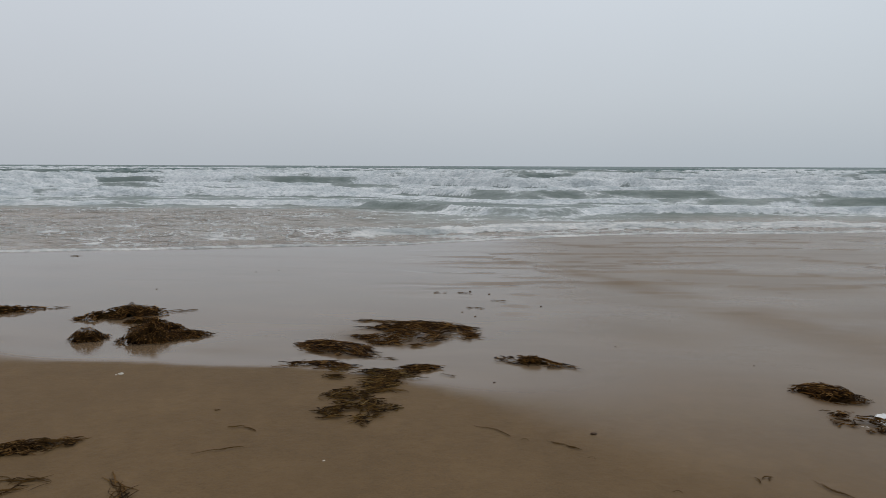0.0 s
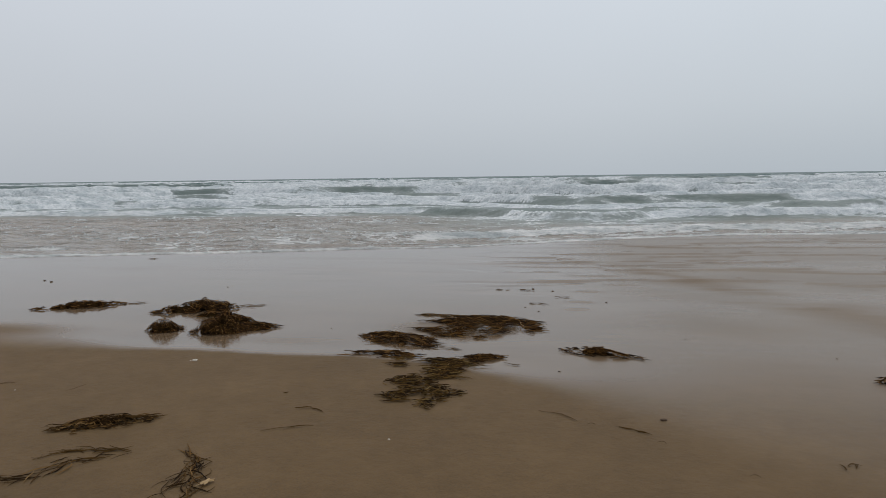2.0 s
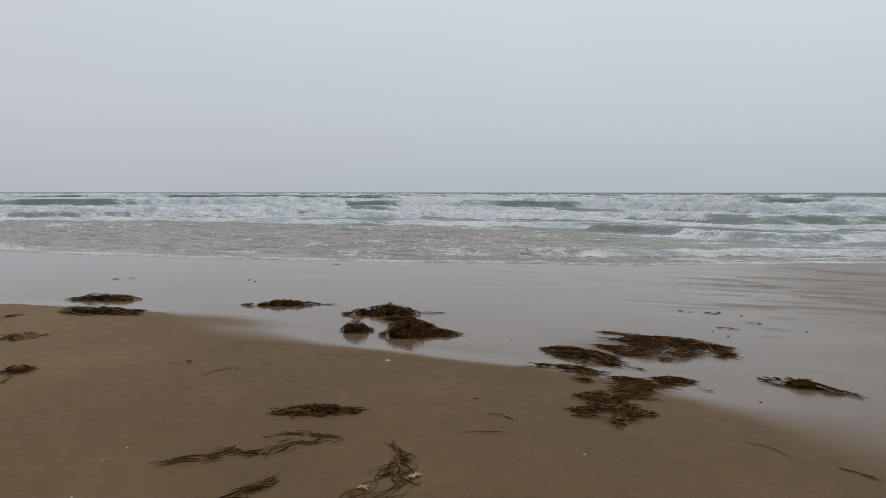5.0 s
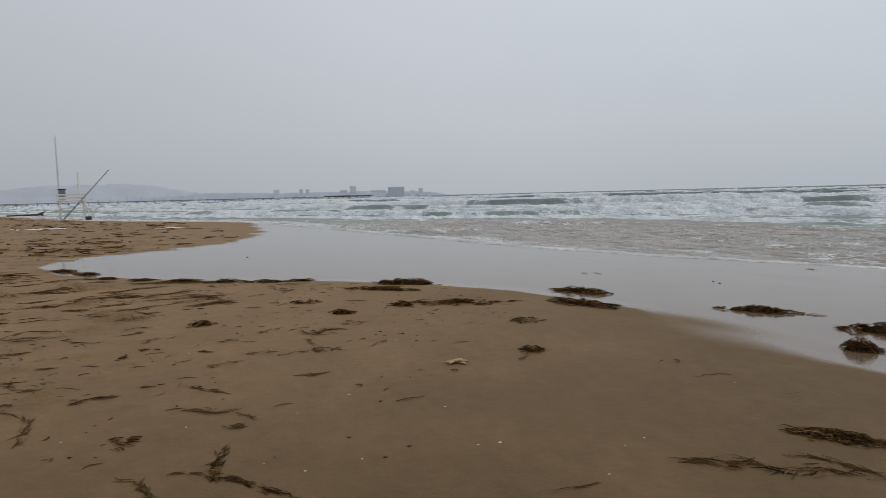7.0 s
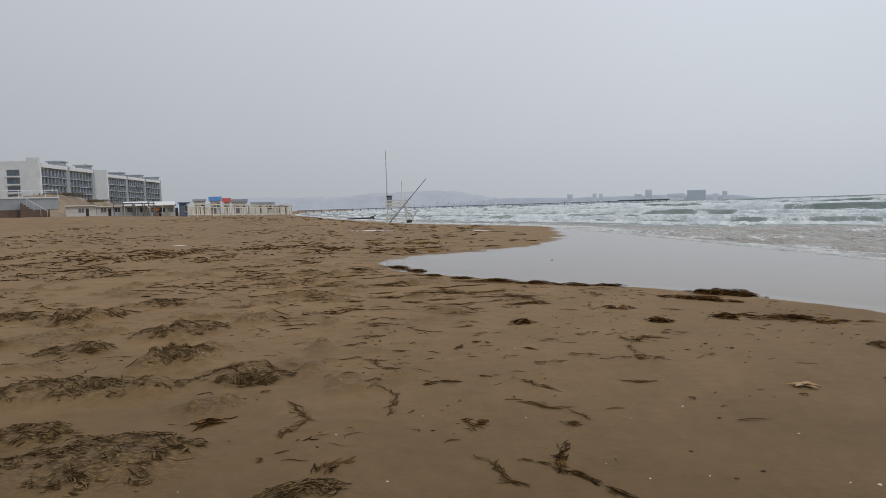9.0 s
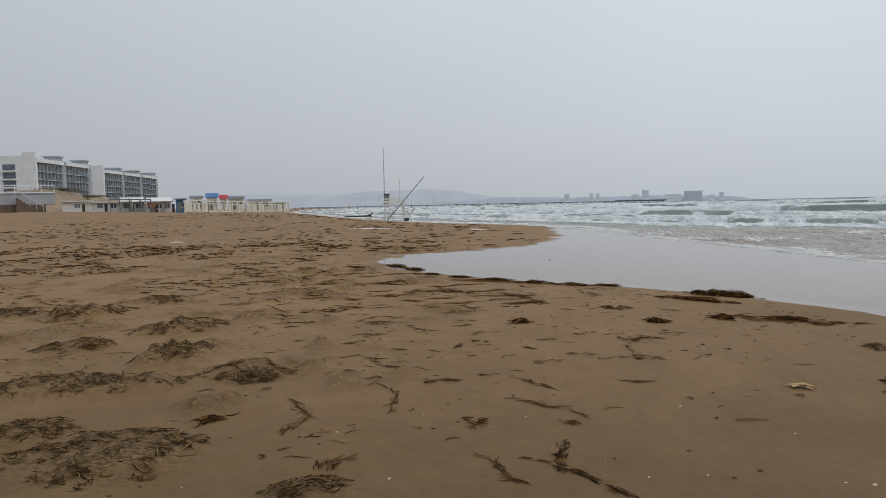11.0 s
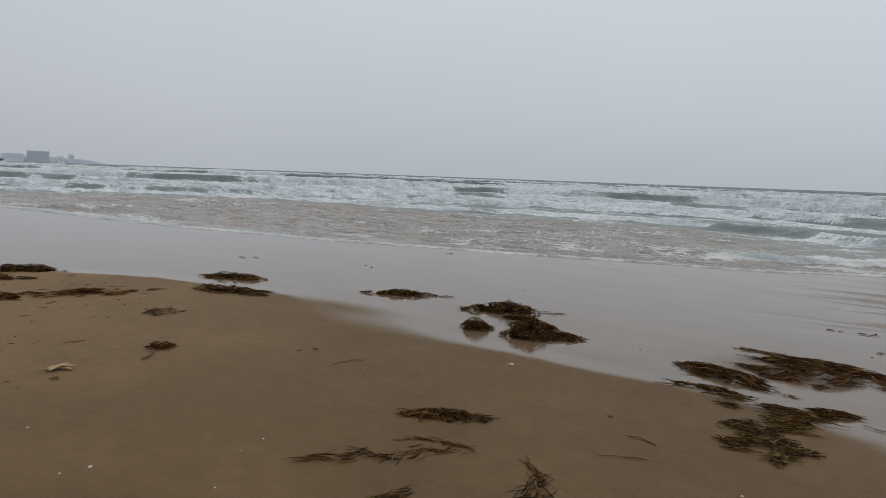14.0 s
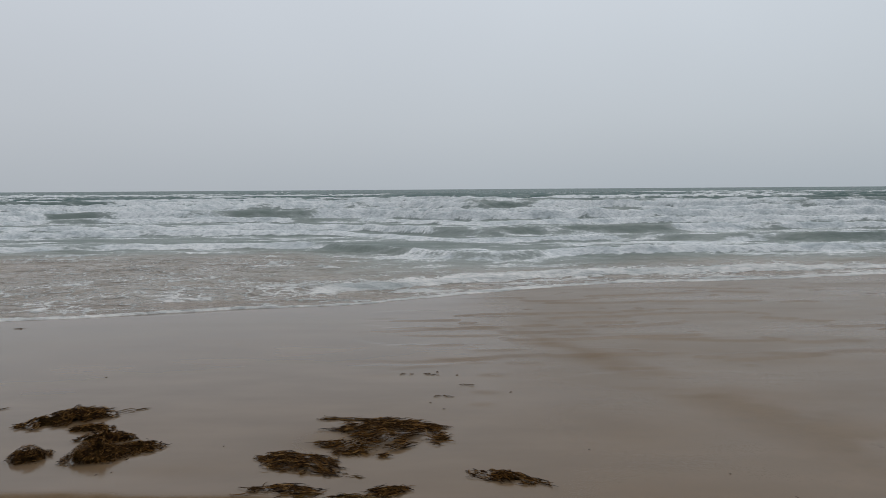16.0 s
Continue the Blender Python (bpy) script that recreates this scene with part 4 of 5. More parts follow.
weed_trail([(-7.02, 1.66), (-6.75, 1.50), (-6.46, 1.45)], 12, 24, 0.012, (0.08, 0.18), "dark curl of seaweed on damp sand")
weed_trail([(-6.40, 1.44), (-6.18, 1.42), (-6.15, 1.60)], 36, 42, 0.038, (0.06, 0.16), "dark curl of seaweed on damp sand")
weed_trail([(-5.07, -0.04), (-5.01, 0.08), (-4.86, 0.18), (-4.84, 0.30), (-4.64, 0.37)], 20, 14, 0.010, (0.08, 0.22), WISP)
weed_trail([(-5.65, 0.12), (-5.51, 0.22), (-5.32, 0.35)], 16, 16, 0.012, (0.08, 0.20), WISP)
weed_trail([(-5.57, -1.18), (-5.64, -1.11), (-5.54, -0.99), (-5.36, -0.93), (-4.87, -1.00)], 20, 18, 0.012, (0.10, 0.26), WISP)
weed_trail([(-4.16, 0.11), (-4.00, 0.05), (-3.80, -0.02), (-3.69, -0.02)], 64, 30, 0.016, (0.04, 0.13), "dark crooked seaweed squiggle on brown sand")
weed_trail([(-3.72, -0.02), (-3.66, 0.07), (-3.52, 0.12), (-3.36, 0.22), (-3.20, 0.32), (-3.04, 0.46)], 50, 18, 0.012, (0.06, 0.18), "dark crooked seaweed squiggle on brown sand")
weed_trail([(-3.76, -0.02), (-3.86, -0.10), (-3.92, -0.20)], 8, 10, 0.006, (0.08, 0.16), "dark crooked seaweed squiggle on brown sand")
weed_trail([(-3.97, -0.46), (-3.89, -0.37), (-3.64, -0.35), (-3.58, -0.28)], 22, 18, 0.012, (0.07, 0.18), WISP)
weed_trail([(-5.32, -1.84), (-5.26, -1.72), (-4.90, -1.59), (-4.56, -1.72)], 28, 22, 0.020, (0.10, 0.26), WISP)
weed_trail([(-2.62, 0.68), (-2.67, 0.79), (-2.59, 0.89), (-2.50, 0.89)], 40, 30, 0.02, (0.07, 0.18), WISP)
weed_trail([(0.36, 3.80), (0.44, 3.77), (0.53, 3.70)], 3, 8, 0.004, (0.10, 0.16), WISP)
weed_trail([(0.81, 3.60), (0.93, 3.52)], 4, 10, 0.005, (0.08, 0.13), WISP)
weed_trail([(2.08, 3.28), (2.15, 3.16), (2.24, 3.07)], 4, 8, 0.006, (0.12, 0.20), WISP)
weed_trail([(1.81, 3.22), (1.88, 3.26)], 4, 40, 0.008, (0.05, 0.09), WISP)
weed_trail([(-2.62, 1.47), (-2.59, 1.63), (-2.54, 1.71)], 3, 6, 0.004, (0.14, 0.22), WISP)
weed_trail([(-3.59, 3.67), (-3.58, 3.83), (-3.50, 3.91)], 5, 14, 0.010, (0.12, 0.22), WISP)
weed_trail([(-1.18, 3.68), (-1.11, 3.685), (-1.04, 3.65)], 2, 4, 0.002, (0.10, 0.13), WISP)
weed_trail([(-1.22, 3.31), (-1.10, 3.36), (-0.99, 3.39)], 2, 3, 0.002, (0.14, 0.20), WISP)
weed_trail([(-2.92, 3.86), (-2.89, 3.96)], 1, 3, 0.002, (0.14, 0.18), WISP)
weed_trail([(0.05, 4.86), (0.16, 4.80), (0.22, 4.76)], 3, 10, 0.004, (0.08, 0.14), WISP)
weed_trail([(-1.43, 3.95), (-1.39, 3.95)], 3, 20, 0.004, (0.03, 0.05), WISP)
for px, py in ((-0.23, 8.19), (0.07, 8.17), (-9.25, 7.58), (-9.09, 7.74), (0.5, 7.7), (0.25, 7.3), (-7.02, 11.0)):
    weed_trail([(px - 0.09, py), (px, py + 0.02), (px + 0.10, py)], 9, 26, 0.012, (0.04, 0.10), "small dark seaweed scrap on wet sand", name="seaweed_scrap")
DRIFT = "short dark seaweed drift lying on damp sand"
for x0, y0, x1, y1 in ((-14.50, -1.57, -14.53, -1.25), (-14.76, -1.00, -14.92, -0.43), (-13.22, -1.12, -12.85, -0.49), (-12.85, -1.93, -12.84, -1.54), (-11.81, -1.24, -11.94, -0.93), (-11.72, -0.56, -11.65, -0.12), (-12.31, -0.21, -12.36, 0.32), (-12.49, 0.34, -12.52, 0.77), (-11.41, 0.40, -11.53, 1.04), (-10.83, 0.47, -10.70, 1.48), (-9.92, 0.87, -10.05, 1.40), (-11.24, -1.23, -11.14, -0.53), (-10.88, -1.65, -11.04, -1.44), (-10.66, -0.70, -10.49, -0.51), (-10.68, -0.34, -10.82, 0.06), (-10.08, -0.08, -10.21, 0.29)):
    ln = math.hypot(x1 - x0, y1 - y0)
    weed_trail([(x0, y0), (0.55 * x0 + 0.45 * x1 + 0.03, 0.5 * (y0 + y1)), (x1, y1)], 34 + int(16 * ln), 12, 0.035 + 0.02 * ln, (0.10, 0.14 + 0.32 * ln), DRIFT)
for x0, y0, x1, y1 in ((-9.58, -0.39, -9.59, -0.19), (-9.78, -1.71, -10.07, -1.36), (-8.86, -1.42, -9.09, -1.17), (-8.73, -1.10, -8.70, -0.97), (-8.23, -0.18, -8.23, 0.01), (-7.93, -1.25, -7.86, -1.07), (-7.42, -1.48, -7.43, -1.25), (-7.00, -0.95, -7.00, -0.81), (-6.72, -1.47, -6.80, -1.32), (-6.67, -1.21, -6.62, -1.05), (-6.89, 0.44, -6.80, 0.53), (-6.24, -1.02, -6.18, -0.89), (-5.88, -0.17, -5.83, -0.12), (-5.77, -1.16, -5.85, -1.06), (-5.47, 0.97, -5.40, 1.22), (-4.51, 0.25, -4.48, 0.29), (-9.62, 0.13, -9.60, 0.27)):
    ln = math.hypot(x1 - x0, y1 - y0)
    weed_trail([(x0, y0), (0.5 * (x0 + x1) + 0.02, 0.5 * (y0 + y1)), (x1, y1)], 12 + int(10 * ln), 16, 0.018, (0.05, 0.08 + 0.35 * ln), DRIFT)


def wisp(seed, blades, size, mat):
    """A few blades, each a part of its own."""
    rng = np.random.default_rng(seed)
    root = thing("seaweed_wisp", pose(0, 0, -50), "few thin seaweed blades lying on damp sand", "seaweed", "seaweed on the beach")
    for k in range(blades):
        start = rng.normal(0, size * 0.22, (1, 2)) * (1.4, 0.5)
        path = blade_paths(rng, start, rng.normal(0, 0.45, 1), rng.uniform(0.3, 0.95, 1) * size, 8, 0.24, lambda px, py: 0.004 + 0.002 * k + 0.010 * np.exp(-((px / (size * 0.3)) ** 2 + (py / (size * 0.15)) ** 2)))
        verts, faces = ribbons(path, rng.uniform(0.003, 0.008, 1))
        part_mesh("blade", mesh_of("blade", verts, faces, mat, False), root)
    return root


def scatter_wisps():
    rng = np.random.default_rng(77)
    kinds = [wisp(k, n, s, DAMP_WEED if k % 3 else SANDY_WEED) for k, (n, s) in enumerate(((1, 0.22), (2, 0.26), (3, 0.24), (4, 0.28), (6, 0.30), (9, 0.34), (12, 0.38), (2, 0.14), (7, 0.20), (5, 0.24)))]
    used = set()

    def lay(k, m):
        """The first of a kind is the model itself, the rest are copies."""
        if k in used:
            return copy_thing(kinds[k], m)
        used.add(k)
        kinds[k].matrix_basis = m
        return kinds[k]

    made = 0
    while made < 235:
        x, y = (rng.uniform(-12.5, -4.5), rng.uniform(-2.5, 3.0)) if made < 40 else (rng.uniform(-24, -2.2), rng.uniform(-9.5, 3.2))
        land = smooth(-y - 0.12 * x, -2.6, 3.0) if made >= 40 else smooth(-x - 0.4 * y, 3.5, 8)
        if rng.random() > 0.06 + 0.94 * land or inside(np.array([x]), np.array([y]), WET_EDGE)[0] > -0.1 or x > -3 and y > 0:
            continue
        k = int(rng.integers(0, 10)) if x < -6 else int(rng.choice([0, 1, 2, 7, 7, 7, 3]))
        lay(k, pose(x, y, ground_z(x, y), 0, 0, 70 + rng.normal(0, 28) + 10 * x / 20))
        made += 1
    for x, y, turn in ((1.35, 3.05, -28), (0.62, 3.62, -30), (0.98, 3.40, -38), (2.05, 2.55, -35), (1.95, 2.95, 40),  (-4.0, 3.9, 30), (-4.9, 1.3, 60)):
        lay(0 if turn < 0 else 7, pose(x, y, ground_z(x, y), 0, 0, turn))
    # the farther beach: too many to count
    n = 3000
    x, y = rng.uniform(-95, -22, n), rng.uniform(-30, 6, n)
    keep = (shore(x) - y > 1.5) & (inside(x, y, WET_EDGE) < -0.3) & (fbm(x * 0.10, y * 0.35, 79, 4) > 0.40 + 0.16 * rng.random(n))
    starts = np.stack([x[keep], y[keep]], -1)
    n = len(starts)
    paths = blade_paths(rng, starts, radians(80) + rng.normal(0, 0.35, n), rng.uniform(0.12, 0.8, n) ** 1.3, 6, 0.3, lambda px, py: height(px, py) + 0.02)
    n2 = 6500
    x, y = rng.uniform(-30, -7.5, n2), rng.uniform(-16, 1.0, n2)
    keep = (inside(x, y, WET_EDGE) < -0.4) & (rng.random(n2) < 0.15 + 0.85 * smooth(-y - 0.12 * x, 0.5, 4)) & (fbm(x * 0.5, y * 0.9, 78, 3) > 0.47 + 0.12 * rng.random(n2))
    near = np.stack([x[keep], y[keep]], -1)
    n3 = len(near)
    more = blade_paths(rng, near, radians(78) + rng.normal(0, 0.4, n3), 0.08 + 0.5 * rng.random(n3) ** 2.2, 6, 0.24, lambda px, py: height(px, py) + 0.008)
    paths = np.concatenate([paths, more])
    verts, faces = ribbons(paths, np.r_[rng.uniform(0.010, 0.045, n), rng.uniform(0.35, 1.0, n3) * 0.0012 * np.hypot(near[:, 0], near[:, 1])], 0.5)
    tagged(new("seaweed_litter", mesh_of("seaweed_litter", verts, faces, DAMP_WEED, False)), "dark seaweed streaks strewn over the farther beach", "seaweed", kind="stuff")


def scatter_scraps():
    """Torn bits of weed, a few centimetres long, too many to count."""
    rng = np.random.default_rng(78)
    n = 1900
    x, y = rng.uniform(-13, -2.2, n), rng.uniform(-5.5, 4.6, n)
    keep = (inside(x, y, WET_EDGE) < -0.15) & (rng.random(n) < 0.06 + 0.94 * smooth(-x - 0.55 * y, 2.2, 7.5)) & (fbm(x * 1.3, y * 1.3, 77, 3) > 0.42 + 0.2 * rng.random(n))
    starts = np.stack([x[keep], y[keep]], -1)
    n = len(starts)
    paths = blade_paths(rng, starts, radians(80) + rng.normal(0, 0.7, n), 0.025 + 0.17 * rng.random(n) ** 2.2, 5, 0.34, lambda px, py: height(px, py) + 0.003)
    verts, faces = ribbons(paths, rng.uniform(0.0022, 0.0055, n), 0.6)
    tagged(new("seaweed_scraps", mesh_of("seaweed_scraps", verts, faces, DAMP_WEED, False)), "small torn dark seaweed scraps strewn over damp sand", "seaweed", kind="stuff")


scatter_scraps()
scatter_wisps()


# ---- shells, pebbles, leaves ----
def shell_mesh():
    bm = bmesh.new()
    bmesh.ops.create_uvsphere(bm, u_segments=12, v_segments=6, radius=0.5)
    for v in bm.verts:
        fan = 0.85 + 0.12 * math.cos(9 * math.atan2(v.co.y, v.co.x))
        v.co = Vector((v.co.x * fan, v.co.y * 0.8 * fan, max(0, v.co.z) * 0.45))
    me = bpy.data.meshes.new("shell")
    bm.to_mesh(me)
    bm.free()
    me.materials.append(SHELL)
    return me


def pebble_mesh():
    bm = bmesh.new()
    bmesh.ops.create_icosphere(bm, subdivisions=2, radius=0.5)
    for v in bm.verts:
        k = 0.85 + 0.3 * noise.noise(v.co * 2.1)
        v.co = Vector((v.co.x * 1.15 * k, v.co.y * 0.6 * k, v.co.z * 0.38 * k))
    me = bpy.data.meshes.new("pebble")
    bm.to_mesh(me)
    bm.free()
    me.materials.append(SCRAP_BROWN)
    me.polygons.foreach_set("use_smooth", [True] * len(me.polygons))
    return me


SHELL_MESH, PEBBLE_MESH = shell_mesh(), pebble_mesh()


def shell(x, y, size, turn):
    ob = new("shell", SHELL_MESH)
    ob.matrix_basis = pose(x, y, ground_z(x, y) - 0.002, 0, 0, turn) @ Matrix.Scale(size, 4)
    return tagged(ob, "small bleached white shell on damp sand", "shell", "shells")


# pebble-shaped lumps stand in for small brown scraps of weed
def pebble(x, y, size, turn):
    ob = new("pebble", PEBBLE_MESH)
    ob.matrix_basis = pose(x, y, ground_z(x, y) + size * 0.12, 0, 0, turn) @ Matrix.Scale(size, 4)
    return tagged(ob, "small pebble-shaped dark seaweed scrap on wet sand", "pebble", "pebbles")


def leaf_mesh(seed, length, lobes):
    """A dry curled leaf: a stalk and pointed fingers that spread from its end, each folded along its rib."""
    rng = np.random.default_rng(seed)
    bm = bmesh.new()
    fold = 0.025 * length
    for k in range(lobes):
        a = radians(-62 + 124 * (k + 0.5) / lobes + rng.normal(0, 5)) if lobes > 1 else 0.0
        ln, half, lift = length * rng.uniform(0.6, 0.85), length * rng.uniform(0.07, 0.11), rng.uniform(0.02, 0.06) * length
        rows = []
        for i in range(7):
            t = i / 6
            w = half * math.sin(math.pi * (0.12 + 0.88 * t)) ** 0.8
            x, z = -0.35 * length + ln * t, 0.004 + lift * math.sin(math.pi * t * 0.9) + 0.002 * k
            rows.append([bm.verts.new((x * math.cos(a) - y * math.sin(a), x * math.sin(a) + y * math.cos(a), z + (fold if y else 0.0))) for y in (-w, 0.0, w)])
        for r0, r1 in zip(rows, rows[1:]):
            for j in range(2):
                bm.faces.new((r0[j], r1[j], r1[j + 1], r0[j + 1]))
    rod((-0.62 * length, 0, 0.01), (-0.33 * length, 0, 0.008), 0.010 * length, 0.014 * length, 6, bm)
    bmesh.ops.solidify(bm, geom=[f for f in bm.faces if len(f.verts) == 4], thickness=0.0025)
    me = bpy.data.meshes.new("dead_leaf")
    bm.to_mesh(me)
    bm.free()
    me.materials.append(LEAF)
    return me


def leaf(x, y, seed, length, lobes, turn, label):
    ob = new("dead_leaf", leaf_mesh(seed, length, lobes))
    ob.matrix_basis = pose(x, y, ground_z(x, y) + 0.004, 0, 0, turn)
    return tagged(ob, label, "leaf")


def foam_patch(x, y, length, width, turn, seed, label):
    """A low ragged sheet of stranded foam with bubbles along its middle."""
    rng = np.random.default_rng(seed)
    rings, spokes = 6, 36
    c, s = math.cos(radians(turn)), math.sin(radians(turn))
    th = np.linspace(0, 2 * math.pi, spokes, endpoint=False)
    edge = 0.55 + 0.9 * fbm(np.cos(th) * 2.4 + seed, np.sin(th) * 2.4, 700 + seed, 4)
    z0 = ground_z(x, y)
    rows = [[0.0, 0.0, 0.0]]
    for i in range(1, rings + 1):
        for j in range(spokes):
            r = i / rings * edge[j]
            u, v = math.cos(th[j]) * r * length / 2, math.sin(th[j]) * r * width / 2
            rows.append([u * c - v * s, u * s + v * c, (1 - (i / rings) ** 2)])
    V = np.array(rows)
    V[:, 2] = height(V[:, 0] + x, V[:, 1] + y) - z0 - 0.004 + V[:, 2] * 0.03 * (0.5 + rng.random(len(V))) * min(1.0, 2.5 * width)
    faces = [(0, 1 + j, 1 + (j + 1) % spokes) for j in range(spokes)]
    for i in range(rings - 1):
        for j in range(spokes):
            p, q = 1 + i * spokes + j, 1 + i * spokes + (j + 1) % spokes
            faces.append((p, p + spokes, q + spokes, q))
    ob = new("sea_foam", mesh_of("sea_foam", V, faces, FOAM))
    ob.matrix_basis = pose(x, y, z0)
    return tagged(ob, label, "foam", "stranded foam")


foam_patch(3.02, 4.20, 0.30, 0.16, 60, 1, "small white foam patch beside a seaweed heap")
foam_patch(2.80, 4.05, 0.12, 0.05, -20, 2, "small white foam patch beside a seaweed heap")
foam_patch(-46.5, -2.2, 3.6, 0.9, 85, 3, "white foam strip stranded on the sand")
foam_patch(-39.9, 4.4, 1.6, 0.5, 70, 4, "white foam strip stranded on the sand")
foam_patch(-33.0, -11.2, 0.9, 0.25, 75, 5, "white foam strip stranded on the sand")
leaf(-1.24, 2.64, 3, 0.10, 3, 60, "curled brown dead leaf caught in seaweed")
leaf(-1.42, 2.42, 5, 0.09, 2, 10, "curled brown dead leaf caught in seaweed")
leaf(-5.07, 2.30, 7, 0.26, 4, 63, "large dry tan leaf lying on damp sand")
leaf(-1.0, 1.5, 9, 0.08, 2, 40, "small pale dead leaf on brown sand")
pebble(1.05, 3.76, 0.045, 20)
for x, y, s in ((1.56, 5.80, 0.05), (1.01, 7.46, 0.06), (-7.0, 11.0, 0.10), (-6.9, 8.3, 0.10), (-7.1, 8.4, 0.08), (-3.2, 9.6, 0.05), (-2.9, 9.8, 0.05), (-2.6, 5.3, 0.05), (-2.5, 5.35, 0.04), (0.15, 8.3, 0.07), (0.4, 8.15, 0.07),
                (-1.75, 5.9, 0.04), (-4.0, 8.1, 0.05), (0.1, 7.1, 0.05), (0.25, 6.9, 0.05), (2.6, 5.3, 0.04), (0.45, 4.7, 0.045), (-9.1, -0.4, 0.04), (-17.5, 3.4, 0.12)):
    pebble(x, y, s * 0.5, 40 * x)
for x, y, s in ((-0.50, 3.27, 0.022), (-3.32, 1.55, 0.034), (-2.47, 4.64, 0.055), (-2.50, 4.62, 0.022), (-3.35, 3.78, 0.02), (-4.1, 1.62, 0.022), (-4.75, 1.15, 0.03), (-3.55, 0.75, 0.02), (-4.55, -1.35, 0.025), (-4.85, -0.75, 0.02)):
    shell(x, y, s, 70 * x)
shell(-2.47, 1.06, 0.09, 30)
for x, y, s in ((-4.46, 1.28, 0.035), (-3.56, 1.06, 0.035), (-3.49, 0.87, 0.03), (-3.90, 0.81, 0.03), (-4.9, 1.75, 0.025), (-6.3, 1.05, 0.03), (-6.7, 2.3, 0.05), (-6.45, 2.45, 0.05), (-6.6, 2.2, 0.03)):
    pebble(x, y, s, 90 * y)
shell_rng = random.Random(4)
for _ in range(46):
    x, y = shell_rng.uniform(-9, -2.2), shell_rng.uniform(-3.5, 2.6)
    shell(x, y, shell_rng.uniform(0.010, 0.024), shell_rng.uniform(0, 360))


# ---- far shore: hills, headland, town ----
def polar(az, dist, z=0.0):
    """A place by its bearing, in degrees to the left of +y, and distance."""
    a = radians(az)
    return Vector((-math.sin(a) * dist, math.cos(a) * dist, z))


def ridge(name, profile, dist, deep, mat, label, rough, kind):
    az = np.linspace(profile[0][0], profile[-1][0], 220)
    pa, pe = [p[0] for p in profile][::-1], [p[1] for p in profile][::-1]
    el = np.interp(az, pa, pe)
    top = np.tan(np.radians(el)) * dist + 1.5
    top = np.maximum(0.5, top + rough * (fbm(az * 3.0, 0 * az, 500, 4) - 0.5) * np.clip(top / 20, 0, 1))
    verts, faces, cols = [], [], 6
    for a, t in zip(az, top):
        for j in range(cols):
            f = j / (cols - 1)
            p = polar(a, dist + deep * (f - 0.5))
            h = t * math.sin(math.pi * (0.04 + 0.92 * f)) * (0.93 + 0.14 * float(fbm(np.array([a * 2.0]), np.array([f * 3.0]), 520, 3)[0]))
            verts.append((p.x, p.y, h - 1.5 if 0 < j < cols - 1 else -2.0))
    for i in range(len(az) - 1):
        for j in range(cols - 1):
            p = i * cols + j
            faces.append((p, p + 1, p + cols + 1, p + cols))
    return tagged(new(name, mesh_of(name, verts, faces, mat)), label, "hill", kind=kind)


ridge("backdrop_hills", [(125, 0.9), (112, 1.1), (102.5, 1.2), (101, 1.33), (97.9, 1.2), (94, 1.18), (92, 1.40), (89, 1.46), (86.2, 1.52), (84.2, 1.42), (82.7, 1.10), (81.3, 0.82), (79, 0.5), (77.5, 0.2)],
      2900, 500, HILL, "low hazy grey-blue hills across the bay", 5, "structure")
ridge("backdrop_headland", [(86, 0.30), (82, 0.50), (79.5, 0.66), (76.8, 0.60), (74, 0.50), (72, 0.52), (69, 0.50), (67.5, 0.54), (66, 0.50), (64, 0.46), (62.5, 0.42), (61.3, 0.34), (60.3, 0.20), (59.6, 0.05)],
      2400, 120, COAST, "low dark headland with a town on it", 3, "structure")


def far_building(az0, az1, el, storeys, label, dark=False):
    dist = 2340
    w = math.tan(radians(az0 - az1)) * dist
    h = math.tan(radians(el)) * dist + 1.5
    mid = polar((az0 + az1) / 2, dist)
    root = thing("far_building", Matrix.Translation((mid.x, mid.y, 0)) @ pose(0, 0, 0, 0, 0, (az0 + az1) / 2), label, "building", "town on the headland")
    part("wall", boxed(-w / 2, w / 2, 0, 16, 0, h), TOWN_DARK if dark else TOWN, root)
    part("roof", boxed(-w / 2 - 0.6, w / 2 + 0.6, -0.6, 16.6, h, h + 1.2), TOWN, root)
    strip = boxed(-w / 2 + 1.5, w / 2 - 1.5, -0.35, 0.2, -0.8, 0.8)
    me = bpy.data.meshes.new("window_strip")
    strip.to_mesh(me)
    strip.free()
    me.materials.append(TOWN_DARK)
    base = max(4.0, h * 0.3)
    for k in range(storeys):
        part_mesh("window_strip", me, root, m=pose(0, 0, base + (h - base - 2) * (k + 0.5) / storeys))
    return root


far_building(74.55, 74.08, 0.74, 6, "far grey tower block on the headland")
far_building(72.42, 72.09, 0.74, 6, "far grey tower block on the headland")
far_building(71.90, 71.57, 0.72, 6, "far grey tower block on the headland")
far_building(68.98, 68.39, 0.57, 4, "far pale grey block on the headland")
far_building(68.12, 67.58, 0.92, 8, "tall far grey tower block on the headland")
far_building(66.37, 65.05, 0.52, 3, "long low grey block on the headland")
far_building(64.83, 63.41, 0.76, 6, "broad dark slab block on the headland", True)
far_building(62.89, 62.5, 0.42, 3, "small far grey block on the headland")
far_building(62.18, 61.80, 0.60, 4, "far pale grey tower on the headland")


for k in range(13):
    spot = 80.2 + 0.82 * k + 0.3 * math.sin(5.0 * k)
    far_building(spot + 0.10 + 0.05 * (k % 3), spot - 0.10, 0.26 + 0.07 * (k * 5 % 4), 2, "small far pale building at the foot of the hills")


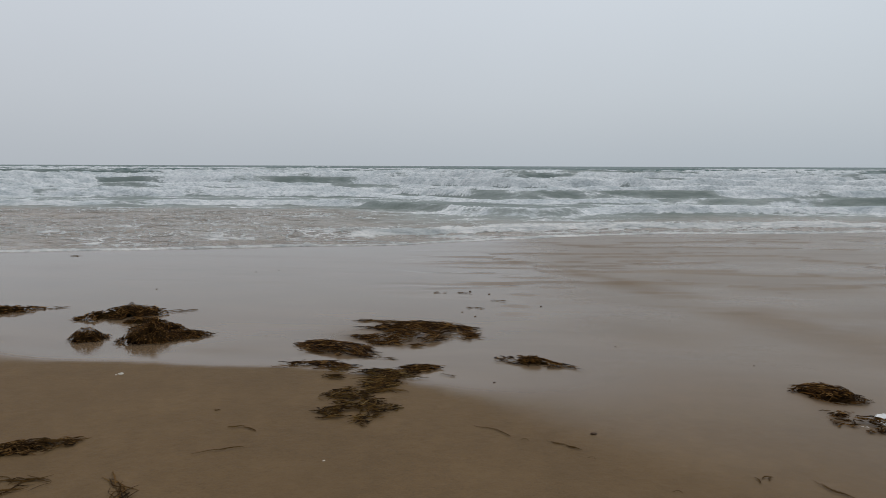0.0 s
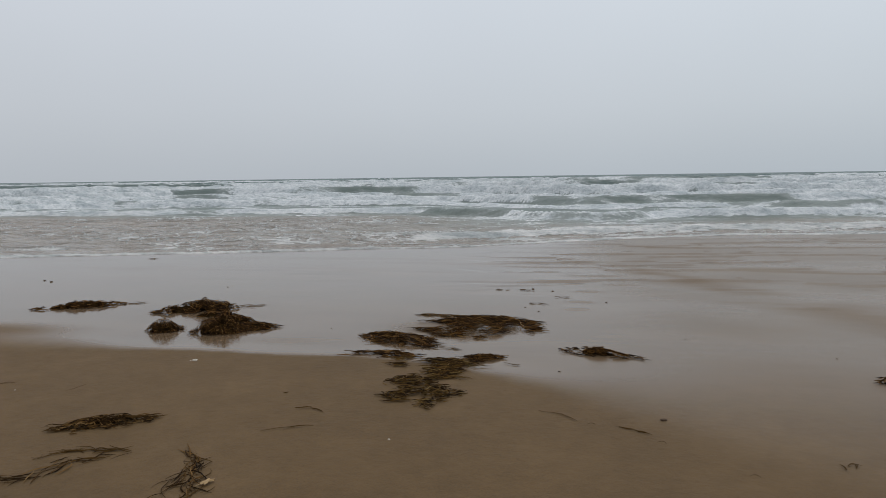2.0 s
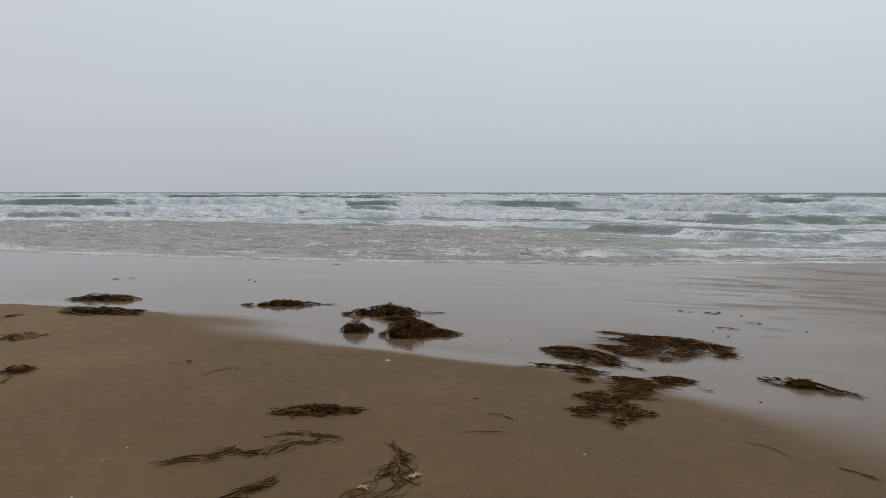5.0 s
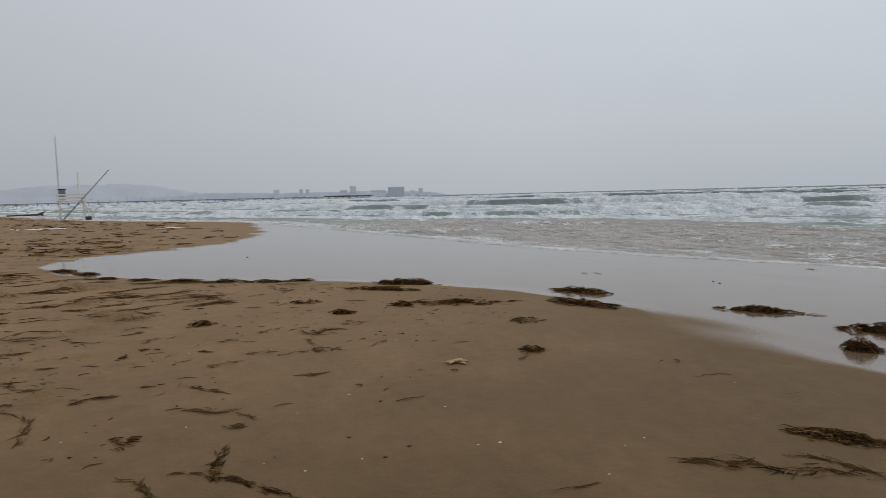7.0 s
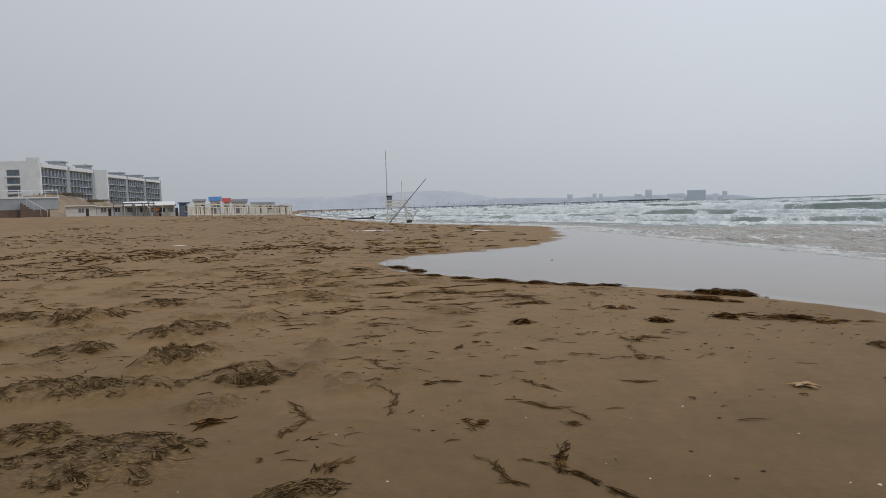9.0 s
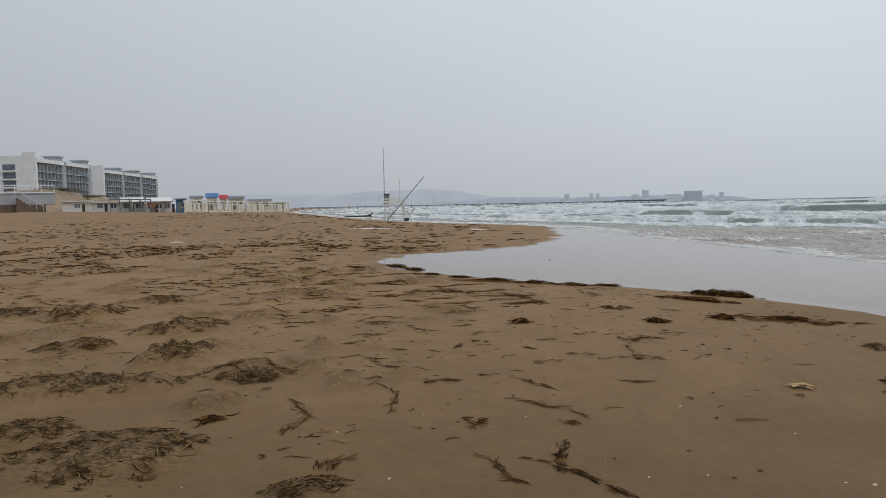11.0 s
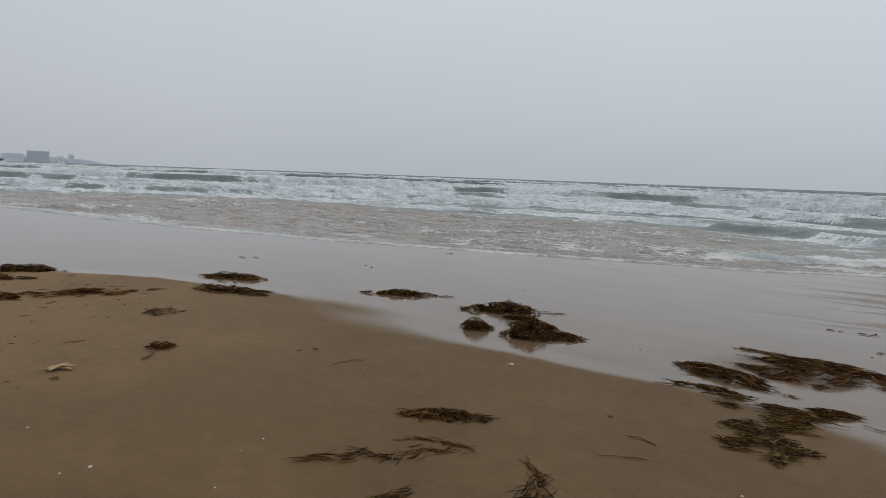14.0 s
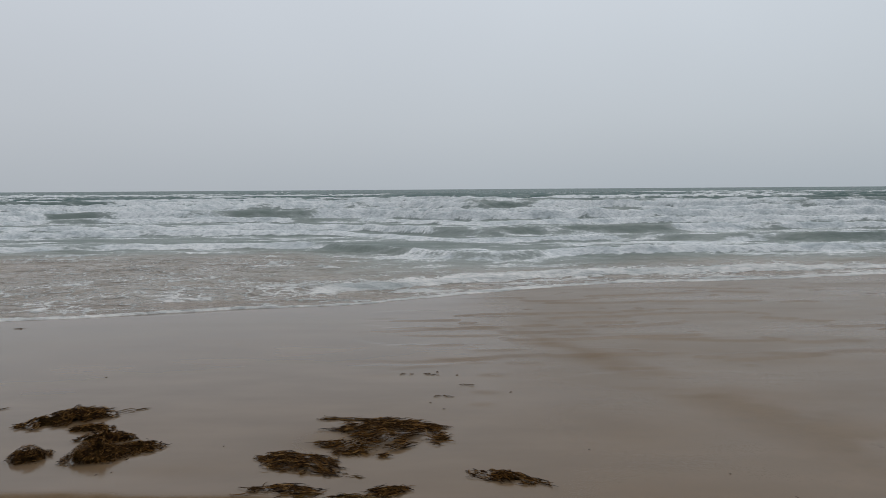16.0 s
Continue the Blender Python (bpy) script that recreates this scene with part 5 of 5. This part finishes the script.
# ---- the pier ----
def build_pier():
    x, y0, y1, deck = -600.0, -84.0, 262.0, 2.3
    root = thing("pier", pose(x, y0, 0), "long dark pier on piles running out to sea", "pier")
    n = y1 - y0
    part("deck", boxed(-3, 3, 0, n, deck - 0.55, deck), PIER_HAZED, root)
    pile = rod((0, 0, -3), (0, 0, deck - 0.7), 0.45)
    me = bpy.data.meshes.new("pile")
    pile.to_mesh(me)
    pile.free()
    me.materials.append(PIER_HAZED)
    hut = boxed(-0.3, 0.3, -0.3, 0.3, 0, 0.4)
    lamp = bpy.data.meshes.new("rail_post")
    hut.to_mesh(lamp)
    hut.free()
    lamp.materials.append(PIER_HAZED)
    for k in range(50):
        part_mesh("pile", me, root, m=pose(2.4, 1 + k * 7, 0))
        if k % 2:
            part_mesh("rail_post", lamp, root, m=pose(2.4, 1 + k * 7, deck))
    part("pier_head", boxed(-6, 6, n - 46, n, deck, deck + 0.8), PIER_HAZED, root)


build_pier()


# ---- hotels ----
def shared(name, bm, mat):
    me = bpy.data.meshes.new(name)
    bm.to_mesh(me)
    bm.free()
    me.materials.append(mat)
    return me


def hotel(x, y, wings, wing_len, deep, top, storeys, bays, end_wing, label):
    """A long slab: local x runs away along the facade, y towards the sea side (facade at y = 0), ground 2 m up."""
    root = thing("hotel", pose(x, y, 0, 0, 0, 180), label, "hotel", "hotels behind the beach")
    base, storey = 1.5, (top - 3.0) / storeys
    gap = 3.5
    slab = shared("balcony", boxed(0, wing_len - 1, -1.3, 0.0, -0.14, 0.14), HOTEL_SLAB)
    rail = shared("balcony_rail", boxed(0, wing_len - 1, -1.35, -1.28, 0.25, 0.62), HOTEL_GLASS)
    bay = (wing_len - 1) / bays
    pane = shared("window", boxed(0.12, bay - 0.12, -0.12, 0.02, 0.15, storey - 0.35), HOTEL_GLASS)
    fin = shared("partition", boxed(-0.09, 0.09, -0.7, 0.0, 0.2, storey - 0.2), HOTEL_SLAB)
    for w in range(wings):
        x0 = w * (wing_len + gap)
        part("wall", boxed(x0, x0 + wing_len, 0.02, deep, base, top), SLAB_GREY, root)
        part("parapet", boxed(x0 - 0.4, x0 + wing_len, -1.6, deep + 0.3, top, top + 1.9), CONCRETE_WHITE, root)
        part("stair_tower", boxed(x0 + wing_len, x0 + wing_len + gap, -0.8, deep - 2, base, top + 2.2), SLAB_GREY, root)
        part("roof_house", boxed(x0 + wing_len - 2, x0 + wing_len + gap + 1, 1, deep - 9, top + 2.2, top + 4.2), SLAB_GREY, root)
        part("roof_slab", boxed(x0 + wing_len - 3, x0 + wing_len + gap + 2, 0.5, deep - 8, top + 4.2, top + 4.8), SLAB_GREY, root)
        for k in range(storeys):
            z = base + 1.0 + k * storey
            part_mesh("balcony", slab, root, m=pose(x0 + 0.5, 0, z))
            part_mesh("balcony_rail", rail, root, m=pose(x0 + 0.5, 0, z))
            for j in range(bays):
                part_mesh("window", pane, root, m=pose(x0 + 0.5 + j * bay, 0, z + 0.2))
            for j in range(bays + 1):
                part_mesh("partition", fin, root, m=pose(x0 + 0.5 + j * bay, 0, z + 0.2))
    part("end_wall", boxed(-1.6, -0.02, -1.6, deep * 0.27, base, top + 4.5), CONCRETE_WHITE, root, "blank white end wall")
    if end_wing:
        part("end_wing", boxed(-1.2, 8, deep * 0.27, deep * 0.27 + end_wing, base, top + 3.0), CONCRETE_WHITE, root)
        pane2 = shared("window", boxed(-0.12, 0.02, 1.0, end_wing * 0.6 - 1.0, 0.5, storey - 0.6), HOTEL_GLASS)
        slab2 = shared("balcony", boxed(-1.2, 0.0, 0.6, end_wing * 0.6 - 0.4, -0.2, 0.2), CONCRETE_WHITE)
        for k in range(storeys):
            part_mesh("window", pane2, root, m=pose(-1.2, deep * 0.27 + end_wing * 0.2, base + 1 + k * storey))
            part_mesh("balcony", slab2, root, m=pose(-1.2, deep * 0.27 + end_wing * 0.2, base + 1 + k * storey))
    return root


hotel(-331, -169, 2, 26, 16, 26.5, 6, 7, 13, "long white and grey hotel with balconies above the dune")
hotel(-428, -178, 3, 29, 20, 26.5, 6, 8, 14, "second white and grey hotel slab farther along the beach")


# ---- promenade, dune, beach huts ----
def dune_z(X, Y):
    line = -60 + 0.18 * (X + 130)
    return 5.5 * smooth(line - Y, 0, 9) * smooth(-X, 116, 138) * (1 - 0.15 * smooth(-X, 150, 225)) * (0.75 + 0.5 * fbm(X * 0.06, Y * 0.06, 600, 3)) + 0.8


def dune():
    xs, ys = np.linspace(-300, -90, 130), np.linspace(-140, -50, 64)
    X, Y = np.meshgrid(xs, ys)
    z = dune_z(X, Y)
    return tagged(new("dune", grid_mesh("dune", X, Y, z, DUNE_SAND)), "pale sand dune behind the beach huts", "dune", kind="structure")


dune()
for k, (az, d, ln, _) in enumerate(((112.4, 178, 12, 5.4), (113.6, 172, 9, 4.4), (115.6, 168, 6, 5.6), (111.2, 185, 10, 4.0), (114.4, 165, 5, 4), (116.2, 172, 6, 4), (112.9, 168, 7, 4), (110.4, 190, 8, 4), (113.9, 178, 9, 4), (109.6, 225, 10, 4), (108.4, 238, 8, 4), (110.9, 205, 9, 4))):
    p = polar(az, d)
    rng = np.random.default_rng(900 + k)
    n = 260
    st = np.stack([rng.normal(0, ln * 0.3, n), rng.normal(0, 1.6, n)], -1)
    paths = blade_paths(rng, st, rng.uniform(0, 6.28, n), rng.uniform(0.5, 1.4, n), 5, 0.3, lambda px, py: np.linspace(0, 1, 5)[None, :] * 0.5 + rng.random((n, 1)) * 0.25)
    verts, faces = ribbons(paths, rng.uniform(0.04, 0.10, n), 0.6)
    ob = new("scrub", mesh_of("scrub", verts, faces, SCRUB, False))
    ob.matrix_basis = pose(p.x, p.y, dune_z(p.x, p.y) - 0.1, 0, 0, az)
    tagged(ob, "low brown scrub growing on the dune", "scrub", kind="stuff")


def place_at(az, dist, z):
    """Local x to the right as seen from the beach, y away from it."""
    p = polar(az, dist)
    return Matrix.Translation((p.x, p.y, z)) @ pose(0, 0, 0, 0, 0, az)


def beach_fence(az0, d0, az1, d1, n):
    a, b = polar(az0, d0), polar(az1, d1)
    run = b - a
    turn = math.degrees(math.atan2(run.y, run.x))
    ln = run.length / n
    post = shared("post", boxed(-0.11, 0.11, -0.11, 0.11, -0.5, 2.1, 0.02), CREAM_PAINT)
    rail = shared("rail", boxed(0.12, ln - 0.12, -0.05, 0.05, -0.09, 0.09), CREAM_PAINT)
    slat = shared("slat", boxed(-0.13, 0.13, -0.02, 0.02, 0.25, 1.75), CREAM_PAINT)
    beam = shared("beam", boxed(-0.2, ln + 0.2, -0.14, 0.14, 2.1, 2.32), CREAM_PAINT)
    rng = random.Random(12)
    for k in range(n):
        p = a + run * (k / n)
        z = max(0.55, ground_z(p.x, p.y))
        root = thing("beach_fence", Matrix.Translation((p.x, p.y, z)) @ pose(0, 0, 0, 0, 0, turn), "cream-painted timber fence bay with upright slats", "fence", "fence bays round the beach bar")
        for x in (0.0, ln):
            part_mesh("post", post, root, m=pose(x, 0, 0))
        for h in (0.3, 1.72):
            part_mesh("rail", rail, root, m=pose(0, 0, h))
        part_mesh("beam", beam, root)
        if k not in (3, 6, 11):
            count = int(ln / 0.36)
            for j in range(count):
                if rng.random() < 0.72:
                    part_mesh("slat", slat, root, m=pose(0.3 + j * (ln - 0.5) / count, 0, 0))


beach_fence(107.0, 126, 98.7, 150, 15)


def kiosk(az, d, z, w, deep, h, wall, roof, label, pitched=0.0):
    root = thing("beach_kiosk", place_at(az, d, z), label, "kiosk", "huts behind the beach")
    part("wall", boxed(-w / 2, w / 2, 0, deep, -0.6, h, 0.03), wall, root)
    bm = bmesh.new()
    if pitched:
        vs = [bm.verts.new(c) for c in ((-w / 2 - 0.3, -0.4, h), (w / 2 + 0.3, -0.4, h), (w / 2 + 0.3, deep + 0.3, h), (-w / 2 - 0.3, deep + 0.3, h), (-w / 2 - 0.3, deep / 2, h + pitched), (w / 2 + 0.3, deep / 2, h + pitched))]
        for f in ((0, 1, 5, 4), (2, 3, 4, 5), (1, 2, 5), (3, 0, 4), (3, 2, 1, 0)):
            bm.faces.new([vs[i] for i in f])
    else:
        box(bm, -w / 2 - 0.25, w / 2 + 0.25, -0.5, deep + 0.2, h, h + 0.18)
    part("roof", bm, roof, root)
    door = part("door", boxed(-w * 0.1 - 0.4, -w * 0.1 + 0.4, -0.05, 0.05, 0, min(2.0, h - 0.2)), ROOF_GREY, root)
    part("handle", boxed(-w * 0.1 + 0.24, -w * 0.1 + 0.32, -0.12, -0.05, 0.9, 1.0), STEEL, door)
    window = part("window", boxed(w * 0.15, w * 0.40, -0.05, 0.05, h * 0.4, h * 0.8), GLAZING, root)
    part("sill", boxed(w * 0.13, w * 0.42, -0.12, 0.02, h * 0.4 - 0.08, h * 0.4 - 0.004), WHITE_PAINT, window)
    part("lintel", boxed(w * 0.13, w * 0.42, -0.10, 0.02, h * 0.8 + 0.004, h * 0.8 + 0.07), WHITE_PAINT, window)
    return root


kiosk(107.3, 128, 1.2, 1.6, 1.6, 2.4, BLUE_PAINT, ROOF_GREY, "small blue beach kiosk beside the fence")
kiosk(104.8, 160, 1.6, 2.3, 2.4, 2.9, CREAM_PAINT, BLUE_PAINT, "blue play house roof behind the fence", 1.0)
kiosk(103.9, 165, 1.6, 1.4, 1.4, 2.6, CREAM_PAINT, RED_PAINT, "small hut with a red roof behind the fence", 1.0)
kiosk(102.9, 170, 1.6, 3.6, 3, 2.7, CREAM_PAINT, ROOF_GREY, "beach hut with a grey roof behind the fence", 0.7)
kiosk(101.0, 175, 1.4, 5.5, 3, 2.3, CREAM_PAINT, ROOF_GREY, "long beach hut with a grey roof behind the fence", 0.5)
kiosk(99.5, 180, 1.2, 4.0, 3, 1.8, CREAM_PAINT, ROOF_GREY, "low beach hut with a grey roof behind the fence", 0.4)
kiosk(106.0, 170, 1.6, 2.6, 3, 3.1, CREAM_PAINT, ROOF_GREY, "beach hut with a grey roof behind the fence", 0.5)


def beach_bar(az, d, z, w, h, openings, canopy, label):
    root = thing("beach_bar", place_at(az, d, z), label, "beach bar", "huts behind the beach")
    part("wall", boxed(-w / 2, w / 2, 0, 4, -1.0, h, 0.04), WHITE_PAINT, root)
    part("roof", boxed(-w / 2 - 0.2, w / 2 + 0.2, -0.6, 4.2, h, h + 0.2), ROOF_GREY if canopy else WHITE_PAINT, root)
    for k in range(openings):
        x = -w / 2 + w * (k + 0.5) / openings
        window = part("window", boxed(x - 0.45, x + 0.45, -0.06, 0.05, 0.7, 1.5), GLAZING if k % 2 else ROOF_GREY, root)
        part("sill", boxed(x - 0.52, x + 0.52, -0.14, 0.02, 0.62, 0.696), CONCRETE_WHITE, window)
        part("mullion", boxed(x - 0.03, x + 0.03, -0.09, -0.062, 0.7, 1.5), CONCRETE_WHITE, window)
        part("door", boxed(x + 0.75, x + 1.25, -0.06, 0.05, -0.4, 1.45), DARK_WOOD if k % 2 == 0 else CREAM_PAINT, root)
    if canopy:
        bm = bmesh.new()
        vs = [bm.verts.new(c) for c in ((-w / 2, -1.8, h + 0.1), (w / 2, -1.8, h + 0.1), (w / 2, 0.5, h + canopy), (-w / 2, 0.5, h + canopy), (-w / 2, -1.8, h), (w / 2, -1.8, h), (w / 2, 0.5, h + canopy - 0.1), (-w / 2, 0.5, h + canopy - 0.1))]
        for f in ((0, 1, 2, 3), (7, 6, 5, 4), (0, 4, 5, 1), (1, 5, 6, 2), (2, 6, 7, 3), (3, 7, 4, 0)):
            bm.faces.new([vs[i] for i in f])
        part("awning", bm, WHITE_PAINT, root, "sloping white awning")
        for s in (-1, 0, 1):
            part("post", rod((s * (w / 2 - 0.1), -1.7, -0.8), (s * (w / 2 - 0.1), -1.7, h), 0.06), WHITE_PAINT, root)
    return root


beach_bar(114.6, 140, 1.75, 5.0, 1.9, 1, 0, "low white beach bar with small windows")
beach_bar(112.6, 140, 1.70, 4.6, 1.7, 2, 0, "low white beach bar with small windows")
beach_bar(110.8, 138, 1.60, 4.2, 1.8, 2, 0.9, "white beach bar with a sloping awning")
beach_bar(108.9, 134, 1.45, 4.4, 1.9, 3, 0.8, "white beach bar with a sloping awning")
kiosk(109.4, 131, 1.4, 0.9, 0.8, 1.2, ORANGE_PAINT, ORANGE_PAINT, "orange beach machine parked before the bar")


def steel_frame(az, d, z):
    root = thing("pergola", place_at(az, d, z), "dark bare steel pergola beside the beach bar", "pergola", "pergolas before the bars")
    for x in (-1.6, 0.0, 1.6):
        for y in (0, 2.2):
            part("post", rod((x, y, -0.6), (x, y, 2.3), 0.07), ROOF_GREY, root)
    for y in (0, 2.2):
        part("beam", boxed(-1.7, 1.7, y - 0.06, y + 0.06, 2.3, 2.45), ROOF_GREY, root)
    for x in (-1.5, -0.5, 0.5, 1.5):
        part("rafter", boxed(x - 0.05, x + 0.05, -0.2, 2.4, 2.46, 2.55), ROOF_GREY, root)


steel_frame(110.2, 130, 1.4)
steel_frame(111.0, 131, 1.4)
steel_frame(111.7, 134, 1.5)


def slide(az, d, z):
    root = thing("playground_slide", place_at(az, d, z), "small orange playground slide behind the fence", "slide")
    bm = bmesh.new()
    vs = [bm.verts.new(c) for c in ((-1.2, 0, 0.1), (-1.2, 0.6, 0.1), (0.6, 0.6, 1.5), (0.6, 0, 1.5), (-1.2, 0, 0.3), (-1.2, 0.6, 0.3), (0.6, 0.6, 1.75), (0.6, 0, 1.75))]
    for f in ((3, 2, 1, 0), (4, 5, 6, 7), (0, 1, 5, 4), (1, 2, 6, 5), (2, 3, 7, 6), (3, 0, 4, 7)):
        bm.faces.new([vs[i] for i in f])
    part("chute", bm, ORANGE_PAINT, root)
    part("platform", boxed(0.6, 1.5, 0, 0.7, 1.35, 1.5), BROWN_WALL, root)
    for x in (0.65, 1.45):
        for y in (0.05, 0.65):
            part("leg", rod((x, y, -0.5), (x, y, 1.9), 0.05), BROWN_WALL, root)


slide(105.8, 133, 1.1)


def promenade():
    """The raised walk with its stair, at the landward end of the beach bars."""
    root = thing("promenade", place_at(118.0, 128, 1.5) @ Matrix.Diagonal((1.0, 1.0, 1.35, 1.0)), "raised promenade with brown and grey retaining walls", "promenade", kind="structure")
    part("lower_wall", boxed(-9, 3.0, 2, 8, -1.5, 1.2), BROWN_WALL, root)
    part("upper_wall", boxed(-9, 4.4, 2.4, 8, 1.2, 2.6), SLAB_GREY, root)
    part("coping", boxed(-9, 4.5, 2.2, 8, 2.6, 2.75), CONCRETE_WHITE, root)
    for k in range(9):
        part("stair_tread", boxed(-1.2 + k * 0.42, -0.78 + k * 0.42, 0.2, 2.0, -1.0, 2.0 - k * 0.24), BROWN_WALL, root)
    part("handrail", rod((-1.2, 0.2, 3.0), (2.6, 0.2, 1.0), 0.05), STEEL, root)
    for k in range(5):
        part("baluster", rod((-1.2 + k * 0.95, 0.2, 1.9 - k * 0.5), (-1.2 + k * 0.95, 0.2, 3.0 - k * 0.5), 0.03), STEEL, root)
    part("terrace_rail", boxed(-9, 4.4, 2.3, 2.36, 3.55, 3.65), CONCRETE_WHITE, root)
    for k in range(8):
        part("rail_post", rod((-8.8 + k * 1.88, 2.33, 2.75), (-8.8 + k * 1.88, 2.33, 3.65), 0.05), CONCRETE_WHITE, root)


promenade()


# ---- lifeguard stand and the log at the water's edge ----
def lifeguard_stand():
    z = 0.05
    root = thing("lifeguard_stand", place_at(90.15, 68, z), "white lifeguard stand with a mast and a leaning dark spar", "lifeguard stand")
    for x in (-1.0, 1.0):
        for y in (-0.7, 0.7):
            part("leg", rod((x * 1.1, y * 1.1, -0.5), (x * 0.9, y * 0.9, 1.72), 0.085), WHITE_PAINT, root)
    part("platform", boxed(-1.2, 1.15, -0.8, 0.8, 1.66, 1.78, 0.02), WHITE_PAINT, root)
    for h in (0.40, 1.0):
        part("brace", boxed(-1.0, 1.0, -0.84, -0.77, h, h + 0.09), WHITE_PAINT, root)
    for x in (-1.1, 0.0, 1.05):
        part("rail_post", rod((x, -0.75, 1.78), (x, -0.75, 2.3), 0.04), WHITE_PAINT, root)
    part("rail", boxed(-1.15, 1.1, -0.8, -0.72, 2.2, 2.31), WHITE_PAINT, root)
    part("side_board", boxed(-1.15, 1.1, -0.78, -0.74, 1.84, 2.08), WHITE_PAINT, root)
    seat = part("seat_box", boxed(-1.0, -0.45, -0.3, 0.3, 1.78, 2.72, 0.03), ROOF_GREY, root, "dark box seat")
    part("seat_roof", boxed(-1.06, -0.38, -0.36, 0.36, 2.724, 2.80, 0.01), DARK_WOOD, seat)
    part("mast", rod((-0.95, 0.3, 0.0), (-0.95, 0.3, 7.55), 0.07, 0.04), STEEL, root, "tall thin steel mast")
    part("flag_pole", rod((0.62, -0.2, 1.7), (0.60, -0.2, 4.3), 0.09, 0.05), WHITE_PAINT, root)
    part("spar", rod((-0.75, -0.95, 0.05), (3.1, -0.95, 4.45), 0.05, 0.035), PIER_HAZED, root, "dark leaning wooden spar")
    for x0, x1 in ((1.25, 1.95), (1.95, 1.3)):
        part("strut", rod((x0, -0.6, -0.2), (x1, -0.6, 1.0), 0.065), WHITE_PAINT, root)
    part("step", boxed(0.95, 2.05, -0.9, -0.3, 0.98, 1.06, 0.01), WHITE_PAINT, root)
    ladder = part("ladder", rod((1.5, -0.8, -0.3), (0.95, -0.8, 1.7), 0.05, bm=rod((1.5, -0.2, -0.3), (0.95, -0.2, 1.7), 0.05)), WHITE_PAINT, root)
    for k in range(5):
        part("rung", rod((1.42 - 0.09 * k, -0.8, 0.02 + 0.33 * k), (1.42 - 0.09 * k, -0.2, 0.02 + 0.33 * k), 0.035), WHITE_PAINT, ladder)
    part("anchor_block", boxed(1.0, 1.5, -0.9, -0.4, -0.3, 0.28, 0.04), DARK_WOOD, root)


lifeguard_stand()


def log():
    root = thing("driftwood_log", place_at(93.0, 92, 0.15), "long dark log stranded at the water's edge", "log")
    bm = rod((-2.0, 0, 0.10), (1.2, 0, 0.14), 0.07, 0.12, 10)
    rod((1.2, 0, 0.2), (1.75, 0, 0.22), 0.12, 0.24, 10, bm)
    rod((1.5, 0, 0.3), (1.95, 0.1, 0.50), 0.10, 0.06, 6, bm)
    part("trunk", bm, DARK_WOOD, root)


log()
